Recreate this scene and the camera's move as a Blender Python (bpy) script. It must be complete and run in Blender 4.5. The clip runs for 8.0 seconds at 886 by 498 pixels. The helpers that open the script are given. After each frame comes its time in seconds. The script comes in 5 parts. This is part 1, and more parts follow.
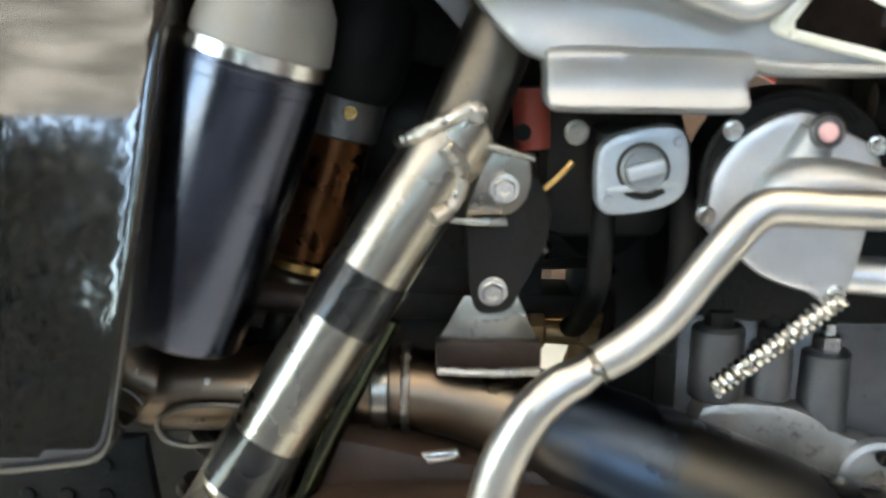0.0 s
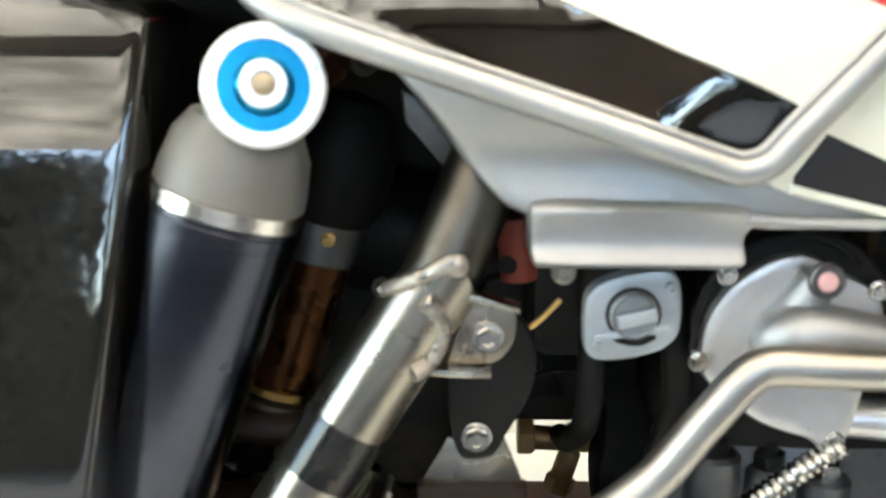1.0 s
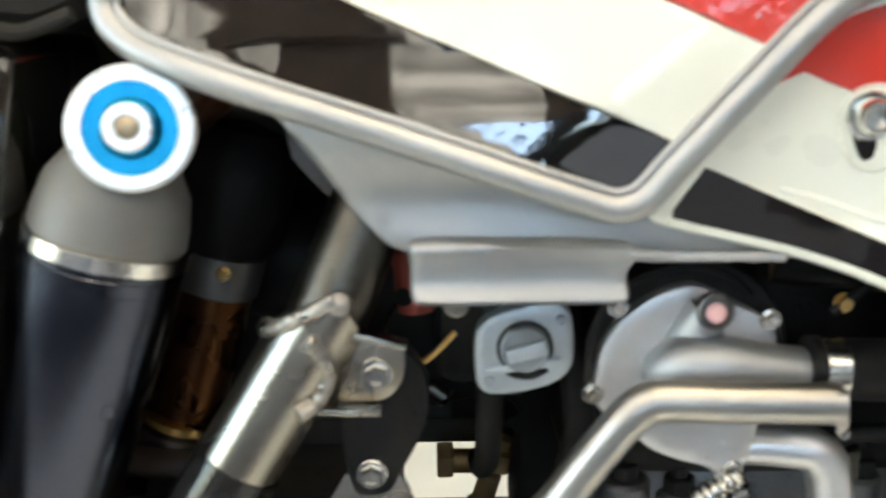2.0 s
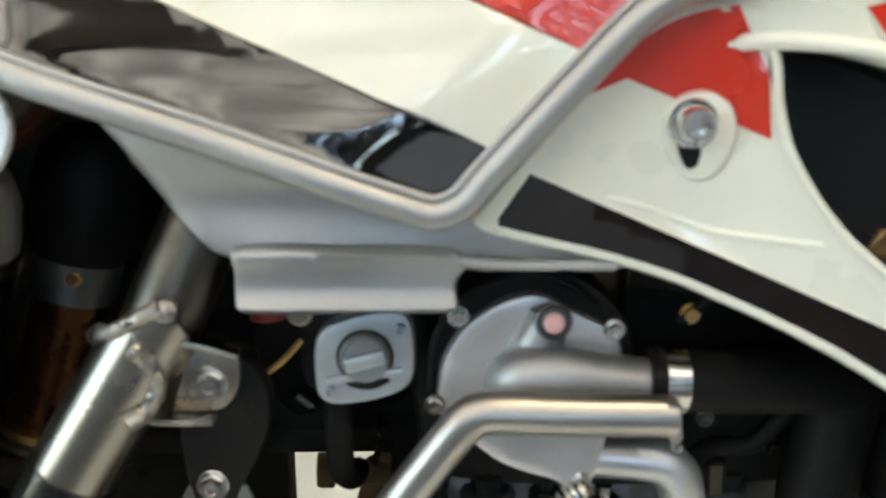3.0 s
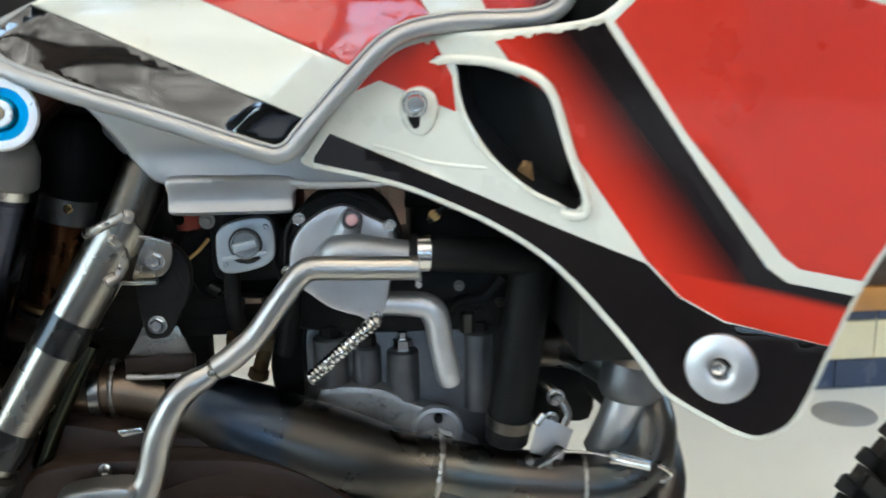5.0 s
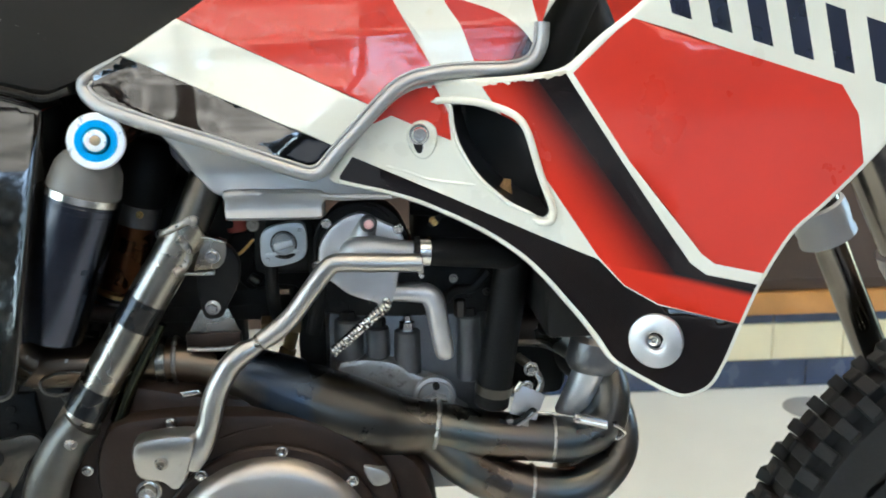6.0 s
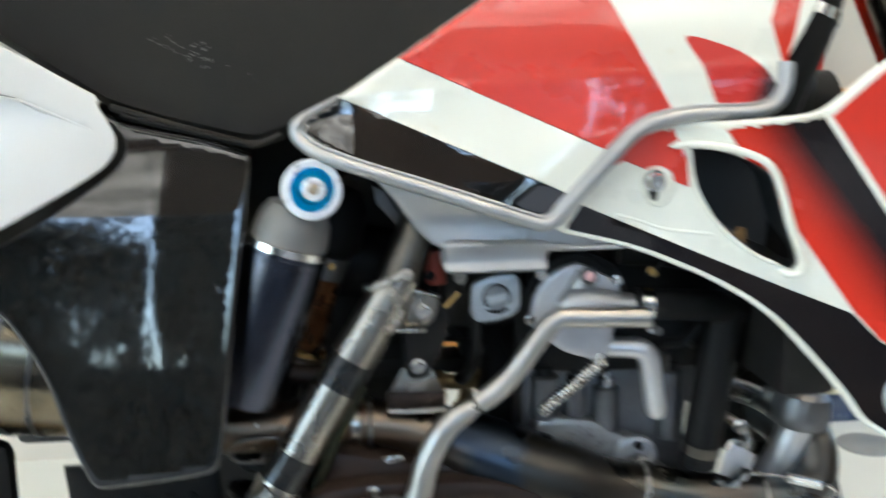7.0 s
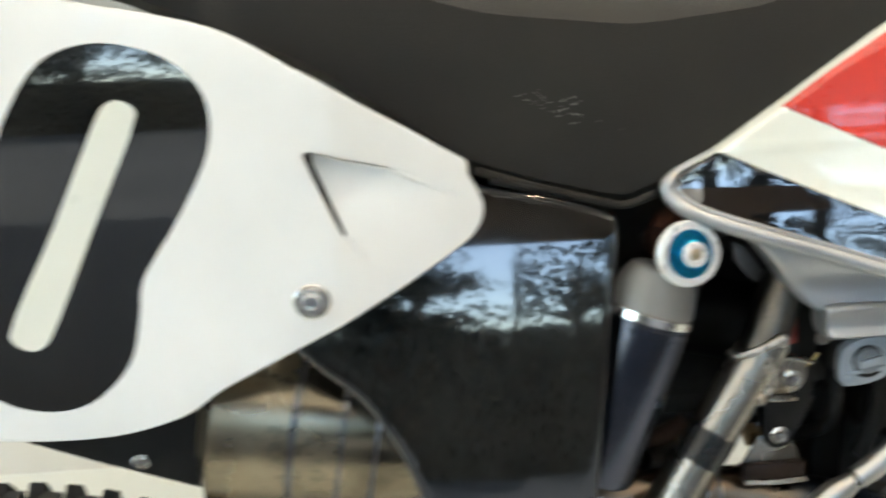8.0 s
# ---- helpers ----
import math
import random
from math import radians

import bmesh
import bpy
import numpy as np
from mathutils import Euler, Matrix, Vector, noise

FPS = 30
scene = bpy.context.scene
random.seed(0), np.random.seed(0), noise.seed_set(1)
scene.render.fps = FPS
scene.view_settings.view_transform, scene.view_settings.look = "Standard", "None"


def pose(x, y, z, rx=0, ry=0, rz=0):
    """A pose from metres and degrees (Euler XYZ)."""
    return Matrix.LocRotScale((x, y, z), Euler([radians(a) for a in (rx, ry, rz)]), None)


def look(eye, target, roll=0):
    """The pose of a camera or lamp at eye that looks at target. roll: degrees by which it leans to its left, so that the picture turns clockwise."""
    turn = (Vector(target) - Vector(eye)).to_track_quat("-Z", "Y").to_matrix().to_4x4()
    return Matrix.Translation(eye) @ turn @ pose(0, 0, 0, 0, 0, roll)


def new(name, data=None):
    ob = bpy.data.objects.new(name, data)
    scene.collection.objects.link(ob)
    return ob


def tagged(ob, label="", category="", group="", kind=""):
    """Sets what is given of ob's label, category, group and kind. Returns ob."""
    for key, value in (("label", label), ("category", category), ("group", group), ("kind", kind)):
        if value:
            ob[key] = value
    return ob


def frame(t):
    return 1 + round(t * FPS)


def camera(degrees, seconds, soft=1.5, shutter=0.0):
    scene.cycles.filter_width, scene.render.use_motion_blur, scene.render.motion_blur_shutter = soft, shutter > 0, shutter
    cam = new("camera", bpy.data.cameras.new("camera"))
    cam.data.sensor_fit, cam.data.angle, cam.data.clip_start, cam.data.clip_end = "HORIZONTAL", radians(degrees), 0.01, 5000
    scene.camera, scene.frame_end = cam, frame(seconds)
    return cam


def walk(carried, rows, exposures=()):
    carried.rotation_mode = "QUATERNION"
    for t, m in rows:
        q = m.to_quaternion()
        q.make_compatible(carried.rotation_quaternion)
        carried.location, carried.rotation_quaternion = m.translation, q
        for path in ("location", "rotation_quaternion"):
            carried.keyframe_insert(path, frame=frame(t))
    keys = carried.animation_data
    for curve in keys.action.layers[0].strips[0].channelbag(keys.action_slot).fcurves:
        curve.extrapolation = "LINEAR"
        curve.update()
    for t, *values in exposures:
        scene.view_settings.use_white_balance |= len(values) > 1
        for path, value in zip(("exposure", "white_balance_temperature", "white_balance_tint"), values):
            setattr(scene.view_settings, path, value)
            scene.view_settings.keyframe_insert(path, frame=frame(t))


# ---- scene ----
cam = camera(48.2, 8.0, soft=1.7, shutter=0.5)
PATH = [
    (0, (0.005, -0.552, 0.869), (-0.009, 1.399, 0.428), 0.4),
    (0.5, (0.016, -0.526, 0.901), (-0.086, 1.41, 0.412), 0.0),
    (1, (0.012, -0.518, 0.93), (-0.001, 1.425, 0.454), 0.2),
    (1.2, (0.012, -0.518, 0.932), (0.004, 1.427, 0.466), 0.1),
    (2.3, (0.074, -0.504, 0.948), (0.095, 1.432, 0.447), -0.9),
    (2.5, (0.088, -0.503, 0.948), (0.101, 1.434, 0.452), -0.6),
    (3, (0.11, -0.502, 0.943), (0.141, 1.44, 0.464), -0.2),
    (3.5, (0.124, -0.508, 0.943), (0.148, 1.435, 0.468), -0.5),
    (4, (0.13, -0.518, 0.941), (0.168, 1.425, 0.47), -0.5),
    (4.5, (0.149, -0.639, 0.956), (0.263, 1.297, 0.464), 0.4),
    (5, (0.167, -0.79, 0.96), (0.317, 1.149, 0.493), -0.8),
    (5.2, (0.177, -0.838, 0.965), (0.325, 1.107, 0.526), -1.2),
    (6.3, (0.133, -0.968, 0.998), (0.285, 0.972, 0.534), -0.1),
    (6.5, (0.111, -0.958, 0.993), (0.241, 0.982, 0.525), 0.3),
    (7, (-0.04, -0.882, 1.002), (0.18, 1.066, 0.605), -0.5),
    (7.5, (-0.155, -0.796, 1.02), (0.074, 1.159, 0.662), -1.0),
    (8, (-0.26, -0.787, 1.062), (-0.127, 1.156, 0.603), -2.2),
]
cam.data.dof.use_dof, cam.data.dof.focus_distance, cam.data.dof.aperture_fstop = True, 0.75, 13
walk(cam, [(t, look(eye, target, roll)) for t, eye, target, roll in PATH], exposures=[(0, 3.36, 6500, 3), (0.5, 3.42, 6500, 3), (1, 3.26, 6600, 3), (1.2, 3.14, 6600, 3), (2.5, 2.68, 6500, 3), (3, 2.41, 6450, 3), (3.5, 2.33, 6350, 3), (4, 2.30, 6150, 3), (4.5, 2.30, 6000, 3), (5, 2.42, 5950, 3), (6.5, 2.58, 6050, 3), (7, 2.59, 5850, 3), (7.5, 2.65, 5850, 3), (8, 2.60, 6350, 3)])

# ---- light ----
world = bpy.data.worlds.new("sky")
scene.world = world
world.use_nodes = True
wn = world.node_tree
sky = wn.nodes.new("ShaderNodeTexSky")
sky.sky_type = "NISHITA"
sky.sun_disc = False
sky.sun_elevation, sky.sun_rotation = radians(58), radians(205)
wn.links.new(sky.outputs[0], wn.nodes["Background"].inputs[0])
wn.nodes["Background"].inputs[1].default_value = 0.22
sun = new("sun", bpy.data.lights.new("sun", "SUN"))
sun.data.energy, sun.data.angle, sun.data.color = 2.4, radians(0.55), (1.0, 0.95, 0.86)
sun.matrix_world = look((-2.0, -4.3, 7.6), (0, 0, 0))

from mathutils.geometry import delaunay_2d_cdt


# ---- materials ----
def mat(name, base, rough=0.5, metal=0.0, coat=0.0, var=0.12, scale=25.0, bump=0.1, grain=400.0, rvar=0.1, dirt=None, dirt_amount=0.5, depth=0.001, spec=0.5):
    m = bpy.data.materials.new(name)
    m.use_nodes = True
    n, l = m.node_tree.nodes, m.node_tree.links
    p = n["Principled BSDF"]
    co = n.new("ShaderNodeTexCoord")
    big = n.new("ShaderNodeTexNoise")
    big.inputs["Scale"].default_value, big.inputs["Detail"].default_value = scale, 6
    fine = n.new("ShaderNodeTexNoise")
    fine.inputs["Scale"].default_value, fine.inputs["Detail"].default_value = grain, 3
    l.new(co.outputs["Object"], big.inputs["Vector"])
    l.new(co.outputs["Object"], fine.inputs["Vector"])
    ramp = n.new("ShaderNodeMapRange")
    ramp.inputs["From Min"].default_value, ramp.inputs["From Max"].default_value = 0.3, 0.7
    l.new(big.outputs["Fac"], ramp.inputs["Value"])
    mix = n.new("ShaderNodeMix")
    mix.data_type = "RGBA"
    mix.inputs["A"].default_value = (*[c * (1 - var) for c in base], 1)
    mix.inputs["B"].default_value = (*[min(1, c * (1 + var)) for c in base], 1)
    l.new(ramp.outputs[0], mix.inputs["Factor"])
    col = mix.outputs["Result"]
    if dirt:
        spots = n.new("ShaderNodeTexNoise")
        spots.inputs["Scale"].default_value, spots.inputs["Detail"].default_value = scale * 2.7, 9
        spots.inputs["Roughness"].default_value = 0.7
        l.new(co.outputs["Object"], spots.inputs["Vector"])
        cut = n.new("ShaderNodeMapRange")
        cut.inputs["From Min"].default_value, cut.inputs["From Max"].default_value = 0.72 - 0.3 * dirt_amount, 0.9 - 0.3 * dirt_amount
        l.new(spots.outputs["Fac"], cut.inputs["Value"])
        mix2 = n.new("ShaderNodeMix")
        mix2.data_type = "RGBA"
        mix2.inputs["B"].default_value = (*dirt, 1)
        l.new(col, mix2.inputs["A"])
        l.new(cut.outputs[0], mix2.inputs["Factor"])
        col = mix2.outputs["Result"]
    l.new(col, p.inputs["Base Color"])
    rr = n.new("ShaderNodeMapRange")
    rr.inputs["From Min"].default_value, rr.inputs["From Max"].default_value = 0.3, 0.7
    rr.inputs["To Min"].default_value, rr.inputs["To Max"].default_value = max(0.02, rough - rvar), rough + rvar
    l.new(big.outputs["Fac"], rr.inputs["Value"])
    l.new(rr.outputs[0], p.inputs["Roughness"])
    p.inputs["Metallic"].default_value = metal
    p.inputs["Specular IOR Level"].default_value = spec
    p.inputs["Coat Weight"].default_value, p.inputs["Coat Roughness"].default_value = coat, 0.03
    if bump:
        b = n.new("ShaderNodeBump")
        b.inputs["Strength"].default_value, b.inputs["Distance"].default_value = bump, depth
        l.new(fine.outputs["Fac"], b.inputs["Height"])
        l.new(b.outputs[0], p.inputs["Normal"])
    return m


def fade(m, steps, red, dark):
    """Airbrushed paint: red that fades to black along (a, c, from, to) directions of x and z."""
    n, l = m.node_tree.nodes, m.node_tree.links
    co = n.new("ShaderNodeTexCoord")
    total = None
    for a, c, lo, hi in steps:
        dot = n.new("ShaderNodeVectorMath")
        dot.operation = "DOT_PRODUCT"
        dot.inputs[1].default_value = (a, 0, c)
        l.new(co.outputs["Object"], dot.inputs[0])
        r = n.new("ShaderNodeMapRange")
        r.interpolation_type = "SMOOTHSTEP"
        r.inputs["From Min"].default_value, r.inputs["From Max"].default_value = lo, hi
        l.new(dot.outputs["Value"], r.inputs["Value"])
        if total is None:
            total = r.outputs[0]
        else:
            mx = n.new("ShaderNodeMath")
            mx.operation = "MINIMUM"
            l.new(total, mx.inputs[0]), l.new(r.outputs[0], mx.inputs[1])
            total = mx.outputs[0]
    mix = n.new("ShaderNodeMix")
    mix.data_type = "RGBA"
    mix.inputs["A"].default_value, mix.inputs["B"].default_value = (*red, 1), (*dark, 1)
    l.new(total, mix.inputs["Factor"])
    l.new(mix.outputs["Result"], n["Principled BSDF"].inputs["Base Color"])
    return m


def heat(name, low, steps):
    """Bare pipe metal with heat colours along x, broken up by noise."""
    m = mat(name, (0.4, 0.36, 0.3), 0.31, 1.0, bump=0.05, grain=300)
    n, l = m.node_tree.nodes, m.node_tree.links
    co, sep = n.new("ShaderNodeTexCoord"), n.new("ShaderNodeSeparateXYZ")
    l.new(co.outputs["Object"], sep.inputs[0])
    ns = n.new("ShaderNodeTexNoise")
    ns.inputs["Scale"].default_value, ns.inputs["Detail"].default_value = 22, 5
    l.new(co.outputs["Object"], ns.inputs["Vector"])
    add = n.new("ShaderNodeMath")
    add.operation, add.inputs[1].default_value = "MULTIPLY_ADD", 0.09
    l.new(ns.outputs["Fac"], add.inputs[0]), l.new(sep.outputs["X"], add.inputs[2])
    r = n.new("ShaderNodeMapRange")
    r.inputs["From Min"].default_value, r.inputs["From Max"].default_value = low + 0.045, low + 0.645
    l.new(add.outputs[0], r.inputs["Value"])
    ramp = n.new("ShaderNodeValToRGB")
    el = ramp.color_ramp.elements
    el[0].position, el[0].color = steps[0][0], (*steps[0][1], 1)
    el[1].position, el[1].color = steps[-1][0], (*steps[-1][1], 1)
    for p, c in steps[1:-1]:
        e = el.new(p)
        e.color = (*c, 1)
    l.new(r.outputs[0], ramp.inputs[0])
    l.new(ramp.outputs[0], n["Principled BSDF"].inputs["Base Color"])
    return m


WHITE = mat("white_gloss_paint", (0.80, 0.80, 0.71), 0.3, 0, 0.8, 0.03, 12, 0.03, 120, 0.05, (0.74, 0.70, 0.55), 0.3)
WHITE.node_tree.nodes["Principled BSDF"].inputs["Coat IOR"].default_value = 1.75
CREAM = mat("yellowed_white_edge", (0.74, 0.71, 0.60), 0.38, 0, 0.4, 0.06, 40, 0.06, 200, 0.06)
RED = mat("red_gloss_paint", (0.62, 0.032, 0.014), 0.3, 0, 0.8, 0.06, 12, 0.03, 120, 0.05)
TANK_RED = mat("waxed_red_tank_paint", (0.60, 0.035, 0.018), 0.28, 0, 1.0, 0.06, 12, 0.05, 60, 0.05)
TANK_RED.node_tree.nodes["Principled BSDF"].inputs["Coat IOR"].default_value = 1.5
TANK_BLACK = mat("waxed_black_tank_paint", (0.008, 0.0066, 0.006), 0.06, 0, 1.0, 0.2, 15, 0.06, 40, 0.04, spec=0.6)
TANK_BLACK.node_tree.nodes["Principled BSDF"].inputs["Coat IOR"].default_value = 1.7
BLACK = mat("black_gloss_paint", (0.0085, 0.0057, 0.0048), 0.07, 0, 0.45, 0.2, 15, 0.05, 40, 0.04, spec=0.3)
FADE = fade(mat("airbrushed_red_to_black", (0.5, 0.03, 0.02), 0.2, 0, 0.4, spec=0.3), [(0.82, 0.57, 0.738, 0.780), (0.22, 0.975, 0.862, 0.869)], (0.62, 0.032, 0.014), (0.010, 0.0067, 0.0062))
TAIL = fade(mat("airbrushed_tail", (0.5, 0.03, 0.02), 0.3, 0, 0.8), [(0.94, -0.34, -0.083, -0.062)], (0.55, 0.03, 0.022), (0.014, 0.01, 0.01))
NAVY_INK = mat("navy_ink", (0.008, 0.010, 0.03), 0.3, 0, 0.6, 0.1)
PANEL = mat("glossy_black_plastic", (0.013, 0.0126, 0.0112), 0.05, 0, 1.0, 0.25, 18, 0.015, 48, 0.03, (0.026, 0.025, 0.022), 0.2, spec=0.5)
PANEL.node_tree.nodes["Principled BSDF"].inputs["Coat IOR"].default_value = 1.55
WPLAST = mat("white_plastic", (0.82, 0.82, 0.80), 0.34, 0, 0.3, 0.03, 14, 0.05, 250, 0.06)
VINYL = mat("black_seat_vinyl", (0.019, 0.0175, 0.0150), 0.55, 0, 0, 0.25, 9, 0.5, 900, 0.1, (0.16, 0.15, 0.14), 0.06, spec=0.22)
ALLOY = mat("cast_aluminium", (0.405, 0.41, 0.415), 0.47, 0.92, 0, 0.12, 16, 0.1, 500, 0.06, (0.38, 0.36, 0.33), 0.4)
ALLOY_D = mat("dull_grey_casting", (0.155, 0.155, 0.16), 0.42, 0.8, 0, 0.2, 40, 0.4, 350, 0.08, (0.08, 0.075, 0.07), 0.4)
FLANGE = mat("stained_cast_flange", (0.36, 0.355, 0.34), 0.42, 0.9, 0, 0.2, 35, 0.3, 450, 0.1, (0.12, 0.11, 0.10), 0.5)
COVER = mat("pump_cover_alloy", (0.60, 0.60, 0.62), 0.38, 0.85, 0, 0.12, 30, 0.2, 450, 0.08, (0.42, 0.41, 0.40), 0.35)
STEEL = mat("brushed_tube_steel", (0.33, 0.305, 0.265), 0.27, 1.0, 0, 0.12, 18, 0.08, 600, 0.04, (0.2, 0.17, 0.13), 0.3)
STEEL_D = mat("dark_tube_steel", (0.11, 0.10, 0.085), 0.34, 1.0, 0, 0.3, 30, 0.2, 400, 0.1, (0.05, 0.045, 0.04), 0.5)
FOOT = mat("dull_foot_casting", (0.13, 0.125, 0.115), 0.38, 0.9, 0, 0.2, 30, 0.25, 450, 0.08, (0.08, 0.075, 0.065), 0.45)
BRIGHT = mat("bright_zinc_steel", (0.70, 0.68, 0.64), 0.17, 1.0, 0, 0.14, 60, 0.12, 700, 0.08, (0.3, 0.27, 0.22), 0.25)
LEVER = mat("satin_lever_alloy", (0.44, 0.425, 0.40), 0.36, 1.0, 0, 0.1, 30, 0.1, 500, 0.06, (0.26, 0.23, 0.19), 0.3)
WELD = mat("weld_bead", (0.40, 0.38, 0.35), 0.34, 1.0, 0, 0.3, 150, 0.4, 600, 0.1)
TAPE = mat("black_tape", (0.012, 0.012, 0.012), 0.2, 0, 0.2, 0.2, 40, 0.15, 300, 0.06, spec=0.35)
RUBBER = mat("black_rubber", (0.0085, 0.0081, 0.0077), 0.55, 0, 0, 0.25, 30, 0.3, 400, 0.1, spec=0.15)
TYRE = mat("tyre_rubber", (0.010, 0.0097, 0.009), 0.75, 0, 0, 0.3, 30, 0.5, 300, 0.08, (0.03, 0.028, 0.024), 0.3)
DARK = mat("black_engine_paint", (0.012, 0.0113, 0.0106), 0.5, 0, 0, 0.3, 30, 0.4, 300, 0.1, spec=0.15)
# dark plastic made paler to put fill light into the deep recesses
LIFTED_DARK = mat("lifted_dark_plastic", (0.045, 0.042, 0.039), 0.7, 0, 0, 0.3, 25, 0.3, 200, 0.1, (0.018, 0.017, 0.016), 0.5, spec=0.2)
BRONZE = mat("bronze_magnesium_case", (0.024, 0.015, 0.011), 0.4, 0.1, 0, 0.3, 18, 0.3, 350, 0.1, (0.015, 0.012, 0.010), 0.4, spec=0.25)
CLUTCH = mat("satin_cover_metal", (0.44, 0.405, 0.37), 0.42, 1.0, 0, 0.08, 20, 0.1, 500, 0.05)
CAN = mat("dark_anodised_can", (0.068, 0.073, 0.095), 0.24, 1.0, 0, 0.12, 20, 0.08, 600, 0.05)
GREYCAP = mat("grey_moulded_cap", (0.17, 0.168, 0.16), 0.42, 0.1, 0, 0.1, 40, 0.15, 500, 0.06)
BLUE = mat("blue_anodised", (0.010, 0.17, 0.31), 0.22, 0.9, 0, 0.12, 50, 0.05, 500, 0.06)
RINGW = mat("polished_washer", (0.86, 0.86, 0.85), 0.3, 0.5, 0, 0.05, 50, 0.1, 500, 0.06)
BRASS = mat("brass", (0.60, 0.40, 0.16), 0.3, 1.0, 0, 0.2, 60, 0.1, 500, 0.08)
OLDBRASS = mat("dull_fuel_brass", (0.42, 0.29, 0.15), 0.5, 0.75, 0, 0.25, 60, 0.2, 500, 0.08)
GOLD = mat("gold_anodised_body", (0.10, 0.042, 0.016), 0.3, 0.9, 0, 0.25, 30, 0.1, 400, 0.08, (0.06, 0.03, 0.015), 0.4)
PETCOCK = mat("zinc_cast_petcock", (0.44, 0.48, 0.52), 0.42, 0.7, 0, 0.12, 60, 0.25, 500, 0.06)
PETCOCK_D = mat("dull_zinc_knob", (0.27, 0.29, 0.31), 0.5, 0.6, 0, 0.15, 60, 0.25, 500, 0.06)
PINK = mat("faded_pink_dot", (0.70, 0.42, 0.42), 0.6, 0, 0, 0.1)
BRICKRED = mat("red_wire_sleeve", (0.36, 0.07, 0.045), 0.5, 0, 0, 0.15)
CHAINM = mat("gold_chain_steel", (0.48, 0.34, 0.15), 0.32, 1.0, 0, 0.25, 60)
FORK = mat("dark_chromed_tube", (0.19, 0.17, 0.145), 0.14, 1.0, 0, 0.15, 30, 0.03, 500, 0.04)
PIPE = heat("heat_tinted_pipe", -0.16, [(0.0, (0.13, 0.10, 0.075)), (0.26, (0.21, 0.155, 0.11)), (0.33, (0.17, 0.14, 0.11)), (0.375, (0.045, 0.058, 0.08)), (0.43, (0.042, 0.052, 0.068)), (0.45, (0.062, 0.057, 0.05)), (0.54, (0.075, 0.069, 0.06)), (0.60, (0.12, 0.105, 0.085)), (0.635, (0.17, 0.15, 0.12)), (0.665, (0.115, 0.125, 0.12)), (0.70, (0.155, 0.13, 0.108)), (0.77, (0.145, 0.12, 0.105)), (0.82, (0.10, 0.112, 0.115)), (0.9, (0.115, 0.105, 0.093)), (1.0, (0.08, 0.07, 0.065))])
BLUED = mat("blued_band", (0.13, 0.128, 0.13), 0.3, 1.0, 0, 0.4, 40, 0.1, 300, 0.08)
SILENCER = mat("smoked_titanium", (0.24, 0.205, 0.145), 0.26, 1.0, 0, 0.45, 16, 0.15, 300, 0.1, (0.09, 0.08, 0.06), 0.6)
FLOOR = mat("pale_speckled_floor", (0.66, 0.67, 0.61), 0.42, 0, 0, 0.06, 3, 0.15, 350, 0.1, (0.48, 0.48, 0.43), 0.2)
PLASTER = mat("painted_plaster", (0.60, 0.57, 0.50), 0.75, 0, 0, 0.06, 3, 0.2, 150, 0.05)
TILE = mat("cream_glazed_tile", (0.74, 0.68, 0.46), 0.2, 0, 0.3, 0.05, 8, 0.03, 60, 0.05)
NAVY = mat("navy_glazed_tile", (0.035, 0.055, 0.11), 0.25, 0, 0.3, 0.15, 12, 0.05, 60, 0.05)
GROUT = mat("cream_grout", (0.56, 0.52, 0.38), 0.85, 0, 0, 0.1)
WOOD = mat("varnished_pine", (0.46, 0.22, 0.06), 0.35, 0, 0.3, 0.2, 9, 0.15, 120, 0.08)
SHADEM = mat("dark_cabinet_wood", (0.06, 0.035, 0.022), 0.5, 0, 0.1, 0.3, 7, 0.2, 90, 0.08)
STEELPLATE = mat("grey_floor_plate", (0.30, 0.31, 0.31), 0.5, 0.3, 0, 0.1, 20)
MESHB = mat("brass_mesh", (0.36, 0.21, 0.09), 0.45, 0.9, 0, 0.5, 300, 0.5, 900)
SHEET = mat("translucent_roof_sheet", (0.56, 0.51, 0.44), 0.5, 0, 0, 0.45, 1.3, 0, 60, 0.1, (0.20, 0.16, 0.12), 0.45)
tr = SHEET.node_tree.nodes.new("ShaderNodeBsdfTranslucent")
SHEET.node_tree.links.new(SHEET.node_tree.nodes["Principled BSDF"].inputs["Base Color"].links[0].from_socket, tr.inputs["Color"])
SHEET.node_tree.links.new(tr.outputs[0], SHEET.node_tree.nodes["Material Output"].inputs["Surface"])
LAWN = mat("lawn", (0.025, 0.038, 0.012), 0.9, 0, 0, 0.4, 2, 0.5, 40)
PAVE = mat("asphalt_forecourt", (0.03, 0.03, 0.031), 0.85, 0, 0, 0.12, 1.5, 0.3, 80)
BARK = mat("bark", (0.10, 0.075, 0.05), 0.9, 0, 0, 0.3, 12, 0.8, 60)
LEAF = mat("leaves", (0.009, 0.013, 0.006), 0.6, 0, 0, 0.4, 3, 0, 100)


# ---- building helpers ----
def part(name, bm, material, parent=None, label=""):
    me = bpy.data.meshes.new(name)
    for f in bm.faces:
        f.smooth = True
    bmesh.ops.recalc_face_normals(bm, faces=bm.faces)
    bm.to_mesh(me)
    bm.free()
    for m in (material if isinstance(material, (list, tuple)) else [material]):
        me.materials.append(m)
    me.set_sharp_from_angle(angle=radians(35))
    ob = new(name, me)
    ob.parent = parent
    if label:
        ob["label"] = label
    return ob


def thing(name, label, category, place=(0, 0, 0), group="", kind=""):
    return tagged(new(name), label, category, group, kind)


